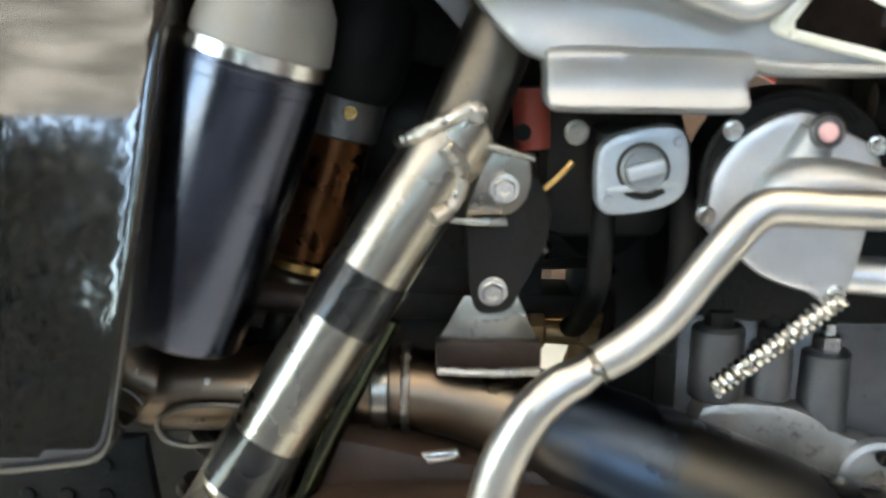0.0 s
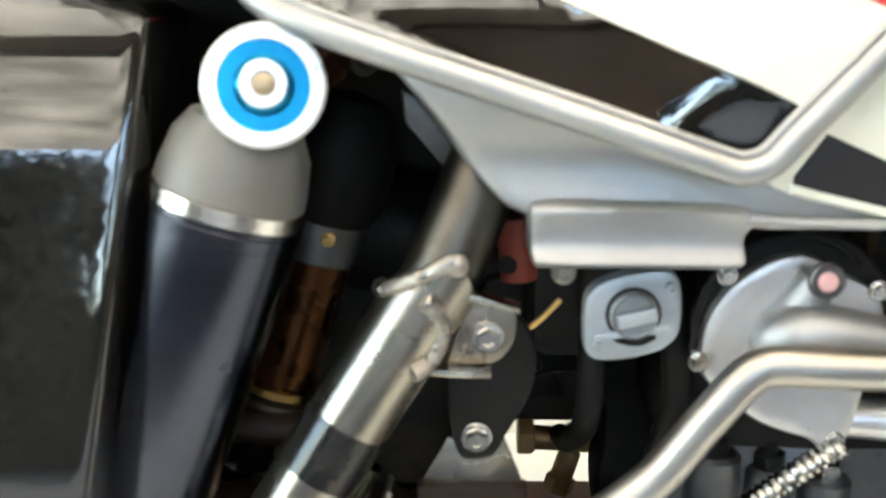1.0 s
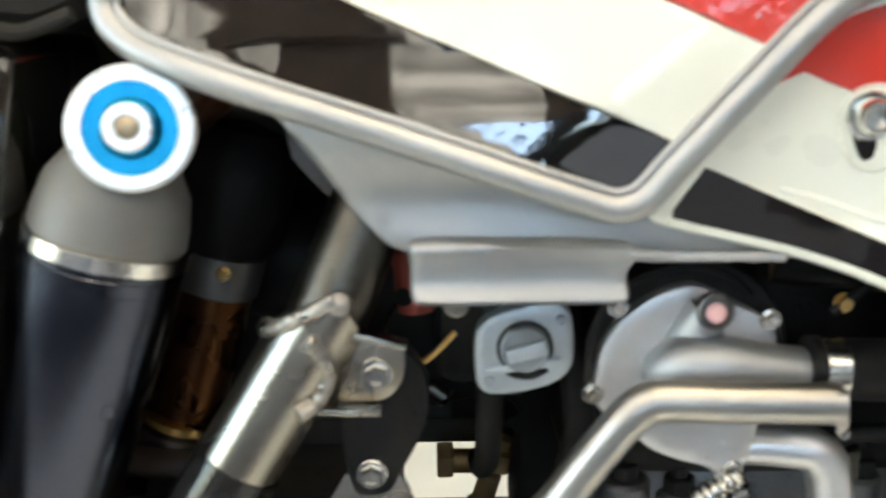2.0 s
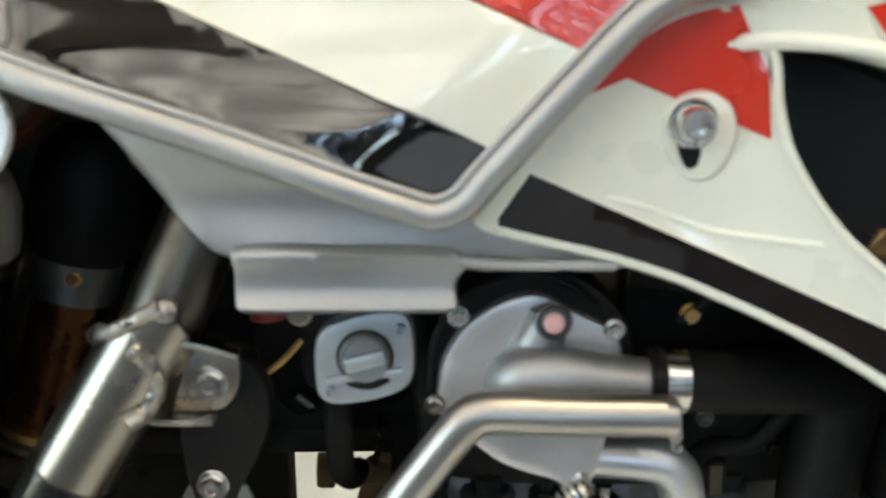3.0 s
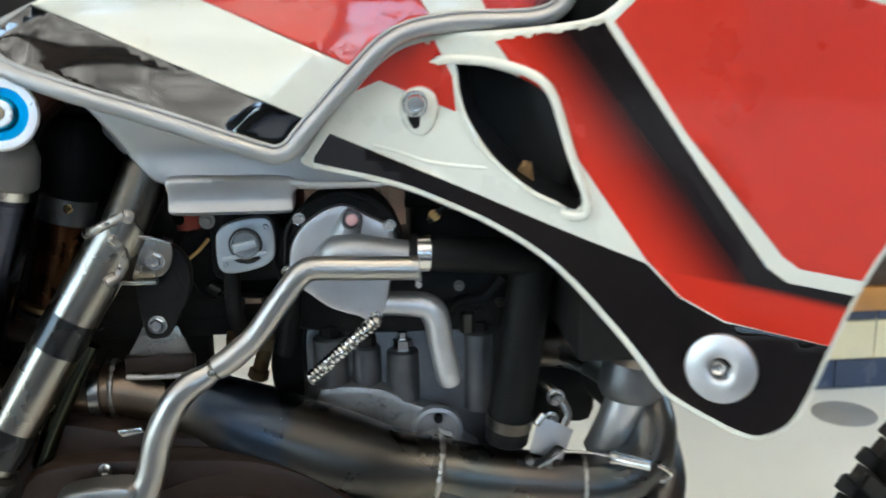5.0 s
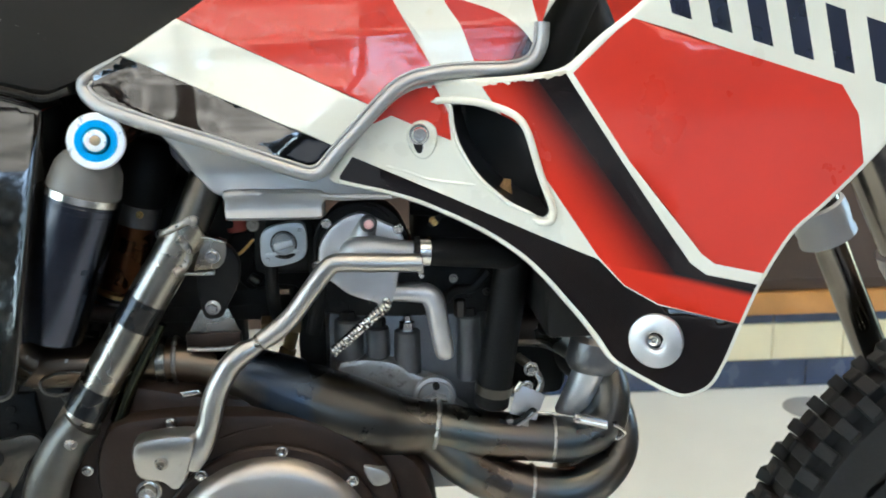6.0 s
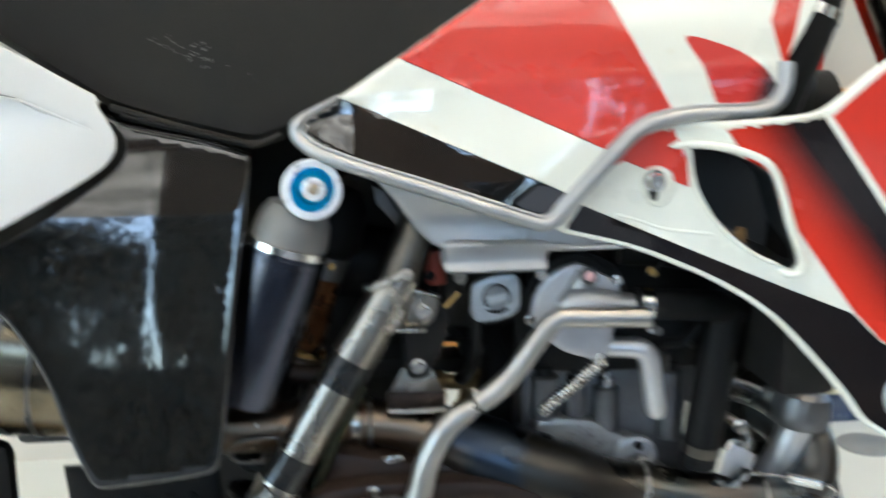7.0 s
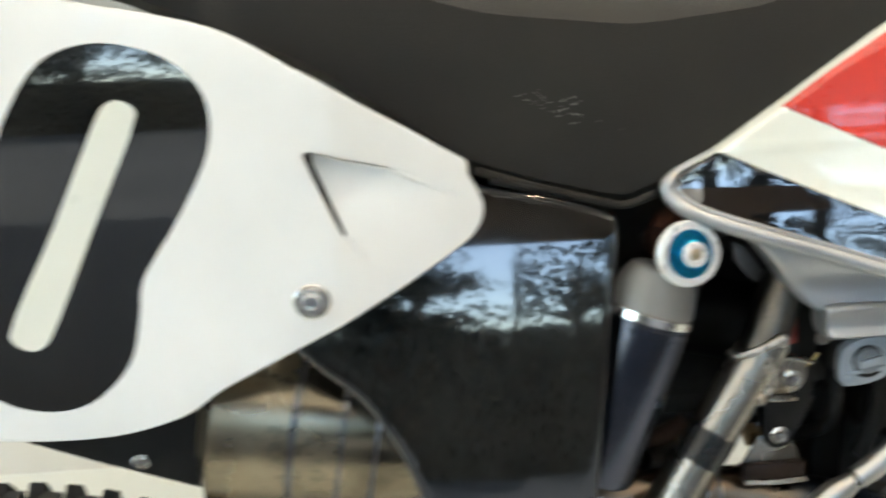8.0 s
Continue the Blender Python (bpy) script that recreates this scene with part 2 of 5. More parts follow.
def curve(pts, n=8, closed=False):
    """Smooth line through a few points (centripetal feel, Catmull-Rom)."""
    P = [np.array(p, float) for p in pts]
    out, k = [], len(P)
    for i in range(k if closed else k - 1):
        if closed:
            a, b, c, d = P[(i - 1) % k], P[i], P[(i + 1) % k], P[(i + 2) % k]
        else:
            b, c = P[i], P[i + 1]
            a = P[i - 1] if i else 2 * b - c
            d = P[i + 2] if i + 2 < k else 2 * c - b
        for j in range(n):
            t = j / n
            m1, m2 = (c - a) / 2, (d - b) / 2
            lim = np.linalg.norm(c - b)
            for m in (m1, m2):
                s = np.linalg.norm(m)
                if s > lim:
                    m *= lim / s
            out.append((2 * t**3 - 3 * t**2 + 1) * b + (t**3 - 2 * t**2 + t) * m1 + (-2 * t**3 + 3 * t**2) * c + (t**3 - t**2) * m2)
    if not closed:
        out.append(P[-1])
    return out


def tube(pts, radii, seg=16, n=6, cap=True, closed=False, rough=0.0, squash=1.0):
    """A pipe along a smooth line; radii: one, or one for each point."""
    if not isinstance(radii, (list, tuple)):
        radii = [radii] * len(pts)
    C = curve([(*p, r) for p, r in zip(pts, radii)], n, closed)
    bm = bmesh.new()
    rings, up = [], None
    for i, c in enumerate(C):
        a, b = C[max(i - 1, 0)][:3], C[min(i + 1, len(C) - 1)][:3]
        if closed:
            a, b = C[i - 1][:3], C[(i + 1) % len(C)][:3]
        d = Vector(b - a).normalized()
        if up is None:
            up = Vector((0, 1, 0)) if abs(d.y) < 0.9 else Vector((1, 0, 0))
        up = (up - d * up.dot(d)).normalized()
        side = d.cross(up)
        r = c[3] * (1 + (rough * random.uniform(-1, 1) if rough else 0))
        rings.append([bm.verts.new(Vector(c[:3]) + (up * math.cos(2 * math.pi * k / seg) * squash + side * math.sin(2 * math.pi * k / seg)) * r) for k in range(seg)])
    m = len(rings)
    for i in range(m if closed else m - 1):
        A, B = rings[i], rings[(i + 1) % m]
        for k in range(seg):
            bm.faces.new((A[k], A[(k + 1) % seg], B[(k + 1) % seg], B[k]))
    if cap and not closed:
        bm.faces.new(rings[0][::-1]), bm.faces.new(rings[-1])
    return bm


def lathe(centre, axis, profile, seg=32, bm=None):
    """Turned body: profile rows (along the axis, radius)."""
    bm = bm or bmesh.new()
    q = Vector(axis).to_track_quat("Z", "X").to_matrix()
    c = Vector(centre)
    rings = []
    for h, r in profile:
        if r <= 1e-6:
            rings.append([bm.verts.new(c + q @ Vector((0, 0, h)))])
        else:
            rings.append([bm.verts.new(c + q @ Vector((r * math.cos(2 * math.pi * k / seg), r * math.sin(2 * math.pi * k / seg), h))) for k in range(seg)])
    for A, B in zip(rings, rings[1:]):
        for k in range(seg):
            a = [A[k % len(A)], A[(k + 1) % len(A)], B[(k + 1) % len(B)], B[k % len(B)]]
            f = list(dict.fromkeys(a))
            if len(f) > 2:
                bm.faces.new(f)
    for R in (rings[0], rings[-1]):
        if len(R) > 2:
            bm.faces.new(R)
    return bm


def rod(a, b, r0, r1=None, seg=20, edge=0.0015):
    r1 = r0 if r1 is None else r1
    d = Vector(b) - Vector(a)
    L = d.length
    e = min(edge, r0 * 0.5, L * 0.3)
    return lathe(a, d, [(0, r0 - e), (e, r0), (L - e, r1), (L, r1 - e)], seg)


def block(x0, x1, y0, y1, z0, z1, bevel=0.003, bm=None, seg=2):
    made = bmesh.new()
    bmesh.ops.create_cube(made, size=1, matrix=Matrix.Translation(((x0 + x1) / 2, (y0 + y1) / 2, (z0 + z1) / 2)) @ Matrix.Diagonal((x1 - x0, y1 - y0, z1 - z0, 1)))
    if bevel:
        bmesh.ops.bevel(made, geom=made.edges[:], offset=bevel, segments=seg, affect="EDGES", profile=0.5)
    return merge(bm, made)


def merge(bm, other, m=None):
    """Adds other to bm."""
    if m is not None:
        bmesh.ops.transform(other, matrix=m, verts=other.verts)
    if bm is None:
        return other
    vs = [bm.verts.new(v.co) for v in other.verts]
    other.verts.index_update()
    for f in other.faces:
        bm.faces.new([vs[v.index] for v in f.verts]).material_index = f.material_index
    other.free()
    return bm


def inside(poly, pts):
    poly, pts = np.asarray(poly), np.asarray(pts)
    x, y = pts[:, 0], pts[:, 1]
    res = np.zeros(len(pts), bool)
    for (ax, ay), (bx, by) in zip(poly, np.roll(poly, -1, 0)):
        c = (ay > y) != (by > y)
        with np.errstate(divide="ignore", invalid="ignore"):
            res ^= c & (x < (bx - ax) * (y - ay) / (by - ay) + ax)
    return res


def edge_gap(loops, pts):
    pts = np.asarray(pts)
    best = np.full(len(pts), 9.0)
    for poly in loops:
        A = np.asarray(poly)
        for a, b in zip(A, np.roll(A, -1, 0)):
            ab = b - a
            t = np.clip(((pts - a) @ ab) / max(ab @ ab, 1e-12), 0, 1)
            best = np.minimum(best, np.linalg.norm(pts - (a + t[:, None] * ab), axis=1))
    return best


def shrunk(loop, d):
    L = np.array(loop)
    t = np.roll(L, -1, 0) - np.roll(L, 1, 0)
    nrm = np.stack([-t[:, 1], t[:, 0]], 1) / np.maximum(np.linalg.norm(t, axis=1), 1e-9)[:, None]
    area = np.sum(L[:, 0] * np.roll(L[:, 1], -1) - np.roll(L[:, 0], -1) * L[:, 1])
    q = L + nrm * np.sign(area) * d
    return [tuple(p) for p in q[edge_gap([L], q) > d * 0.95]]


def fine_loop(loop, gap):
    """The loop with points added so that none are further apart than the gap."""
    out, k = [], len(loop)
    for i in range(k):
        a, b = np.array(loop[i]), np.array(loop[(i + 1) % k])
        n = max(1, int(math.ceil(np.linalg.norm(b - a) / gap)))
        out += [a + (b - a) * j / n for j in range(n)]
    return np.array(out)


def panel(outline, depth, thick=0.003, rim=0.004, step=0.008, holes=(), regions=(), border=0.0, rows=(0.35, 1.0)):
    """A moulded shell over an outline in x and z. depth(x, z): its y; rim: the radius of its rounded edge; regions: (polygon, material number)."""
    loops = [fine_loop(outline, max(0.003, step * 0.6))] + [fine_loop(h, max(0.003, step * 0.6)) for h in holes]
    pts, edges = [], []

    def add(poly, closed=True):
        s = len(pts)
        k = len(poly)
        pts.extend([tuple(p) for p in poly])
        edges.extend([(s + i, s + (i + 1) % k) for i in range(k if closed else k - 1)])

    for L in loops:
        add(L)
        for f in rows:
            d = np.roll(L, -1, 0) - np.roll(L, 1, 0)
            nrm = np.stack([-d[:, 1], d[:, 0]], 1) / np.maximum(np.linalg.norm(d, axis=1), 1e-9)[:, None]
            area = np.sum(L[:, 0] * np.roll(L[:, 1], -1) - np.roll(L[:, 0], -1) * L[:, 1])
            sgn = np.sign(area) * (1 if L is loops[0] else -1)
            q = L + nrm * sgn * rim * f
            ok = edge_gap(loops, q) > rim * f * 0.9
            pts.extend([tuple(p) for p, o in zip(q, ok) if o])
    for poly, _ in regions:
        add(poly)
    if border:
        add(shrunk(loops[0], border))
    lo, hi = loops[0].min(0), loops[0].max(0)
    gx, gz = np.meshgrid(np.arange(lo[0], hi[0], step), np.arange(lo[1], hi[1], step * 0.9))
    gx[::2] += step / 2
    g = np.stack([gx.ravel(), gz.ravel()], 1)
    keep = inside(loops[0], g)
    for h in loops[1:]:
        keep &= ~inside(h, g)
    g = g[keep]
    g = g[edge_gap(loops, g) > rim * 1.4]
    pts.extend([tuple(p) for p in g])
    V, E, F, *_ = delaunay_2d_cdt([Vector(p) for p in pts], edges, [], 0, 1e-5)
    V = np.array([tuple(v) for v in V])
    F = np.array([tuple(f) for f in F if len(f) == 3])
    mid = V[F].mean(1)
    ok = inside(loops[0], mid)
    for h in loops[1:]:
        ok &= ~inside(h, mid)
    F, mid = F[ok], mid[ok]
    mats = np.zeros(len(F), int)
    for poly, k in regions:
        mats[inside(poly, mid)] = k
    if border:
        mats[edge_gap(loops[:1], mid) < border] = 0
    gap = np.clip(edge_gap(loops, V) / rim, 0, 1)
    drop = rim * (1 - np.sqrt(np.maximum(0, 1 - (1 - gap) ** 2)))
    Y = np.array([depth(x, z) for x, z in V])
    bm = bmesh.new()
    front = [bm.verts.new((x, y + d, z)) for (x, z), y, d in zip(V, Y, drop)]
    back = [bm.verts.new((x, y + max(thick, d + 0.0008), z)) for (x, z), y, d in zip(V, Y, drop)]
    count = {}
    for (a, b, c), m in zip(F, mats):
        f = bm.faces.new((front[a], front[b], front[c]))
        f.material_index = int(m)
        g2 = bm.faces.new((back[c], back[b], back[a]))
        g2.material_index = 0
        for u, v in ((a, b), (b, c), (c, a)):
            count[(min(u, v), max(u, v))] = count.get((min(u, v), max(u, v)), 0) + 1
    for (u, v), k in count.items():
        if k == 1:
            bm.faces.new((front[u], front[v], back[v], back[u]))
    loose = [v for v in bm.verts if not v.link_faces]
    for v in loose:
        bm.verts.remove(v)
    return bm


def plate(outline, y, thick, bevel=0.0012):
    """A flat plate with rounded edges; outline in x and z, face at y."""
    bm = bmesh.new()
    vs = [bm.verts.new((x, y, z)) for x, z in outline]
    f = bm.faces.new(vs)
    r = bmesh.ops.extrude_face_region(bm, geom=[f])
    bmesh.ops.translate(bm, verts=[v for v in r["geom"] if isinstance(v, bmesh.types.BMVert)], vec=(0, thick, 0))
    if bevel:
        ring = [e for e in bm.edges if len({round(v.co.y, 5) for v in e.verts}) == 1]
        bmesh.ops.bevel(bm, geom=ring, offset=bevel, segments=2, affect="EDGES", profile=0.5)
    return bm


def helix(a, b, r, wire, turns, seg=8):
    a, b = Vector(a), Vector(b)
    d = (b - a).normalized()
    u = d.orthogonal().normalized()
    w = d.cross(u)
    n = turns * 12
    return tube([tuple(a + (b - a) * i / n + (u * math.cos(i * math.pi / 6) + w * math.sin(i * math.pi / 6)) * r) for i in range(n + 1)], wire, seg, 1)


def bead(pts, r, n=14, low=0.86):
    """A weld bead: overlapping scales along a line."""
    C = curve(pts, n)
    return tube([tuple(c) for c in C], [r * (1.0 if i % 2 else low) * random.uniform(0.93, 1.07) for i in range(len(C))], 10, 2)


def bolt(centre, size, parent, material=None, axis=(0, -1, 0), socket=False, washer=True, name="bolt"):
    """A hexagon or socket-head screw with its washer; size: across the head."""
    r = size / 2
    h = size * 0.62
    if washer:
        bm = lathe(centre, axis, [(-0.001, r * 1.3), (0.0008, r * 1.36), (size * 0.12, r * 1.28), (size * 0.13, r * 0.9)], 24)
    else:
        bm = lathe(centre, axis, [(-0.001, r), (0.0004, r)], 24)
    ob = part(name, bm, material or BRIGHT, parent)
    if socket:
        hd = lathe(centre, axis, [(0, r), (h * 0.8, r), (h, r * 0.86), (h, r * 0.55), (h * 0.45, r * 0.5), (h * 0.45, 0)], 24)
    else:
        hd = lathe(centre, axis, [(0, r), (h * 0.85, r), (h, r * 0.88), (h, r * 0.5), (h * 0.86, r * 0.42), (h * 0.86, 0)], 6)
    part("head", hd, material or BRIGHT, ob)
    return ob


# ---- the room ----
def wall(name, x0, x1, y0, y1, z0, z1, material):
    return tagged(part(name, block(x0, x1, y0, y1, z0, z1, 0), material), kind="structure")


X0, X1, Y0, Y1, TOP = -7.0, 3.4, -5.4, 1.53, 2.95
EDGE = -1.15
floor = tagged(part("floor", block(X0 - 0.15, X1 + 0.15, EDGE, Y1 + 0.15, -0.12, 0, 0), FLOOR), "pale grey-green speckled painted floor", kind="structure")
# unseen asphalt, added so that black panels reflect dark ground
tagged(part("driveway", block(X0 - 0.15, X1 + 0.15, Y0 - 6.0, EDGE - 0.002, -0.125, -0.012, 0), PAVE), "dark asphalt added out of view to darken the reflections", kind="structure")
wall("wall_north", X0 - 0.15, X1 + 0.15, Y1 + 0.012, Y1 + 0.16, 0, TOP, PLASTER)
wall("wall_west", X0 - 0.15, X0, -1.6, Y1 + 0.012, -0.012, TOP, PLASTER)
# unseen east side, added: dark wood dims reflections, the opening lights the floor
wall("added_wall_east", X1, X1 + 0.15, Y0, 0.35, -0.012, TOP, SHADEM)
wall("added_east_pier", X1, X1 + 0.15, 1.45, Y1 + 0.012, 0, TOP, PLASTER)
wall("added_east_lintel", X1, X1 + 0.15, 0.35, 1.45, 2.25, TOP, PLASTER)
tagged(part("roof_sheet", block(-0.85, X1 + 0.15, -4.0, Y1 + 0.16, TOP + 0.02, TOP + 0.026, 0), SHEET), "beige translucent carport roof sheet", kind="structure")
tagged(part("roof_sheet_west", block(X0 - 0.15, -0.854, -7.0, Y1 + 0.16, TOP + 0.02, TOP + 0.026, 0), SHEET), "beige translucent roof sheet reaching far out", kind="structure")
# unseen board added at the eave to cut high sky out of reflections
wall("sky_block_fascia", -0.85, X1, -4.05, -4.004, 2.05, TOP + 0.018, SHADEM)
for ry in (-3.95, -1.3, 0.6):
    wall("roof_beam", X0, X1, ry - 0.05, ry + 0.05, TOP - 0.12, TOP + 0.018, SHADEM)
rr = random.Random(4)
for k in range(30):
    px, py, a = rr.uniform(-2.4, 2.6), rr.uniform(-3.7, -0.3), rr.uniform(0, 6.28)
    if k > 8:
        px, py = rr.uniform(-5.5, -1.3), rr.uniform(-6.4, -1.0)
    bpts = [(px, py, TOP + 0.045)]
    for i in range(9):
        a += rr.uniform(-0.7, 0.7)
        px, py = px + 0.16 * math.cos(a), py + 0.16 * math.sin(a)
        py = max(-3.9 if px > -0.85 else -6.9, py)
        bpts.append((px, py, TOP + 0.045 + rr.uniform(0, 0.02)))
    bough = thing("fallen_branch", "dry leafy branch lying on the roof sheet", "branch", group="branches on the roof")
    part("stem", tube(bpts, [0.016 - 0.0013 * i for i in range(10)], 7, 3), BARK, bough)
    vs, fs = [], []
    for i in range(90):
        c = Vector(rr.choice(bpts)) + Vector((rr.gauss(0, 0.07), rr.gauss(0, 0.07), rr.uniform(0, 0.02)))
        t = rr.uniform(0, 6.28)
        u, w = Vector((math.cos(t), math.sin(t), 0.1)) * 0.035, Vector((-math.sin(t), math.cos(t), 0)) * 0.014
        b = len(vs)
        vs += [tuple(c - u), tuple(c - w), tuple(c + u), tuple(c + w)]
        fs.append((b, b + 1, b + 2, b + 3))
    lm = bpy.data.meshes.new("leaf_litter")
    lm.from_pydata(vs, [], fs)
    lm.materials.append(LEAF)
    litter = tagged(new("leaf_litter", lm), kind="stuff")
    litter.parent = bough

# tiled plinth along the far wall: navy skirting, cream tiles, navy listel, pine rail
plinth = tagged(part("wall_plinth", block(0.45, X1, Y1 - 0.004, Y1 + 0.012, 0, 0.213, 0), GROUT), "cream grout bed of a tiled plinth", kind="structure")
skirt_bm = block(0, 0.297, Y1 - 0.012, Y1 - 0.003, 0.002, 0.078, 0.0015, seg=1)
tile_bm = block(0, 0.197, Y1 - 0.011, Y1 - 0.003, 0.081, 0.181, 0.0015, seg=1)
list_bm = block(0, 0.197, Y1 - 0.013, Y1 - 0.003, 0.184, 0.211, 0.003, seg=1)
skirt = part("skirting_tile", skirt_bm, NAVY, plinth)
cream = part("tile", tile_bm, TILE, plinth)
listel = part("listel_tile", list_bm, NAVY, plinth)
for base, pitch, shift in ((skirt, 0.3, 0.0), (cream, 0.2, 0.05), (listel, 0.2, 0.05)):
    k = 0
    x = 0.45
    while x < X1 - pitch:
        ob = base if k == 0 else base.copy()
        if k:
            scene.collection.objects.link(ob)
        ob.location.x = x
        ob.location.z = 0
        x += pitch
        k += 1

# bench of pine with a dark cabinet body, standing against the plinth
bench = thing("bench", "varnished pine bench with dark doors above the tiled plinth", "bench")
part("rail", block(0.2, 2.9, Y1 - 0.035, Y1 + 0.012, 0.214, 0.275, 0.004), WOOD, bench)
part("end_body", block(-0.55, 0.198, Y1 - 0.02, Y1 + 0.012, 0.216, 0.86, 0.004), SHADEM, bench)
part("drawer", block(-0.50, 0.18, Y1 - 0.035, Y1 - 0.021, 0.345, 0.425, 0.004), WOOD, bench)
part("body", block(0.2, 2.9, Y1 - 0.02, Y1 + 0.012, 0.277, 0.86, 0.004), SHADEM, bench, "dark stained wooden body")
for i in range(6):
    part("door", block(0.22 + i * 0.447, 0.65 + i * 0.447, Y1 - 0.032, Y1 - 0.021, 0.31, 0.82, 0.004), SHADEM, bench)
part("top", block(0.18, 2.92, Y1 - 0.06, Y1 + 0.012, 0.862, 0.895, 0.004), WOOD, bench)

shelf = thing("shelf", "weathered grey-brown wooden wall shelf", "shelf")
part("board", block(-1.2, 1.2, Y1 - 0.24, Y1 + 0.012, 1.13, 1.16, 0.003), SHADEM, shelf)
part("bracket", block(-0.9, -0.87, Y1 - 0.22, Y1 + 0.012, 0.95, 1.129, 0.003), SHADEM, shelf)
part("bracket", block(0.87, 0.9, Y1 - 0.22, Y1 + 0.012, 0.95, 1.129, 0.003), SHADEM, shelf)
box = thing("toolbox", "red enamelled toolbox standing on the wall shelf", "toolbox")
part("body", block(0.08, 0.62, Y1 - 0.22, Y1 - 0.03, 1.161, 1.33, 0.01), RED, box)
part("lid", block(0.075, 0.625, Y1 - 0.224, Y1 - 0.026, 1.332, 1.40, 0.01), RED, box)

cover = tagged(part("floor_cover", lathe((1.30, 1.36, 0.0), (0, 0, 1), [(0.0, 0.075), (0.003, 0.075), (0.0045, 0.072), (0.0045, 0)], 40), STEELPLATE), "round grey cover plate set on the floor", "cover plate")

# ---- outside: forecourt, lawn and trees seen only in reflections ----
g = bmesh.new()
bmesh.ops.create_grid(g, x_segments=2, y_segments=2, size=600, matrix=Matrix.Translation((0, 0, -0.135)))
tagged(part("ground", g, LAWN), "mown grass around the house", kind="structure")


def tree(x, y, height, seed, spread, leaves=210):
    rnd = random.Random(seed)
    t = thing("tree", "broad leafy tree with a forked brown trunk", "tree", group="trees by the forecourt")
    trunk = tube([(x, y, -0.15), (x + 0.05, y, height * 0.25), (x - 0.05, y + 0.1, height * 0.5), (x + 0.1, y, height * 0.85)], [0.2, 0.16, 0.11, 0.03], 10, 4)
    tips = []
    for i in range(11):
        a, h = rnd.uniform(0, 6.28), height * rnd.uniform(0.3, 0.75)
        ex, ey, ez = x + math.cos(a) * spread * rnd.uniform(0.6, 1), y + math.sin(a) * spread * rnd.uniform(0.6, 1), h + height * rnd.uniform(0.1, 0.3)
        trunk = merge(trunk, tube([(x, y, h), ((x + ex) / 2, (y + ey) / 2, (h + ez) / 2 + 0.15), (ex, ey, ez)], [0.06, 0.04, 0.012], 6, 4))
        tips += [(ex, ey, ez), ((x + ex) / 2, (y + ey) / 2, (h + ez) / 2 + 0.2)]
    part("trunk", trunk, BARK, t)
    vs, fs = [], []
    for tip in tips + [(x, y, height * 0.9)]:
        for i in range(leaves):
            c = Vector(tip) + Vector((rnd.gauss(0, 0.3), rnd.gauss(0, 0.3), rnd.gauss(0, 0.22)))
            q = Euler((rnd.uniform(0, 6), rnd.uniform(0, 6), rnd.uniform(0, 6))).to_matrix()
            s = rnd.uniform(0.06, 0.12)
            b = len(vs)
            vs += [tuple(c + q @ Vector(p) * s) for p in ((-1, 0, 0), (0, -0.45, 0.05), (1, 0, 0), (0, 0.45, 0.05))]
            fs.append((b, b + 1, b + 2, b + 3))
    me = bpy.data.meshes.new("crown")
    me.from_pydata(vs, [], fs)
    me.materials.append(LEAF)
    ob = new("crown", me)
    ob.parent = t
    return t


for k, (tx, ty, th) in enumerate(((-10.0, -13.5, 6.4), (-7.6, -12.8, 5.4), (-5.9, -13.6, 5.0), (4.3, -13.4, 5.0), (6.0, -12.8, 4.7), (7.6, -13.4, 5.8))):
    tree(tx, ty, th, k + 1, th * 0.30)
tree(-4.0, -13.0, 4.4, 23, 1.3, 75)
tree(-2.2, -12.7, 4.9, 24, 0.8, 230)
tree(-1.0, -13.2, 4.9, 25, 0.8, 230)
tree(0.9, -12.9, 4.3, 21, 1.5, 45)
tree(2.6, -13.6, 4.0, 22, 1.2, 40)

# hedge added out of view: it keeps the lower reflections dark
hedge_vs, hedge_fs = [], []
hr = random.Random(9)
for i in range(34000):
    c = Vector((hr.uniform(-13, 10), hr.gauss(-12.6, 0.3), 0))
    c.z = -0.12 + (1.95 + 2.5 * min(1.0, max(0.0, (-4.8 - c.x) / 1.0))) * hr.random() ** 0.75
    q = Euler((hr.uniform(0, 6), hr.uniform(0, 6), hr.uniform(0, 6))).to_matrix()
    s = hr.uniform(0.06, 0.13)
    b = len(hedge_vs)
    hedge_vs += [tuple(c + q @ Vector(p) * s) for p in ((-1, 0, 0), (0, -0.5, 0.05), (1, 0, 0), (0, 0.5, 0.05))]
    hedge_fs.append((b, b + 1, b + 2, b + 3))
for i in range(76):
    # solid core added so that no sky shows between the leaves
    a, c = -12.8 + i * 0.3, -12.8 + (i + 1) * 0.3
    h = 1.7 + 2.2 * min(1.0, max(0.0, (-4.8 - a) / 1.0)) + 0.12 * math.sin(i * 1.7)
    b = len(hedge_vs)
    hedge_vs += [(a, -12.75, -0.13), (c, -12.75, -0.13), (c, -12.75, h), (a, -12.75, h), (a, -13.15, -0.13), (c, -13.15, -0.13), (c, -13.15, h), (a, -13.15, h)]
    hedge_fs += [(b, b + 1, b + 2, b + 3), (b + 7, b + 6, b + 5, b + 4), (b + 3, b + 2, b + 6, b + 7), (b, b + 3, b + 7, b + 4), (b + 1, b + 5, b + 6, b + 2)]
hm = bpy.data.meshes.new("hedge")
hm.from_pydata(hedge_vs, [], hedge_fs)
hm.materials.append(LEAF)
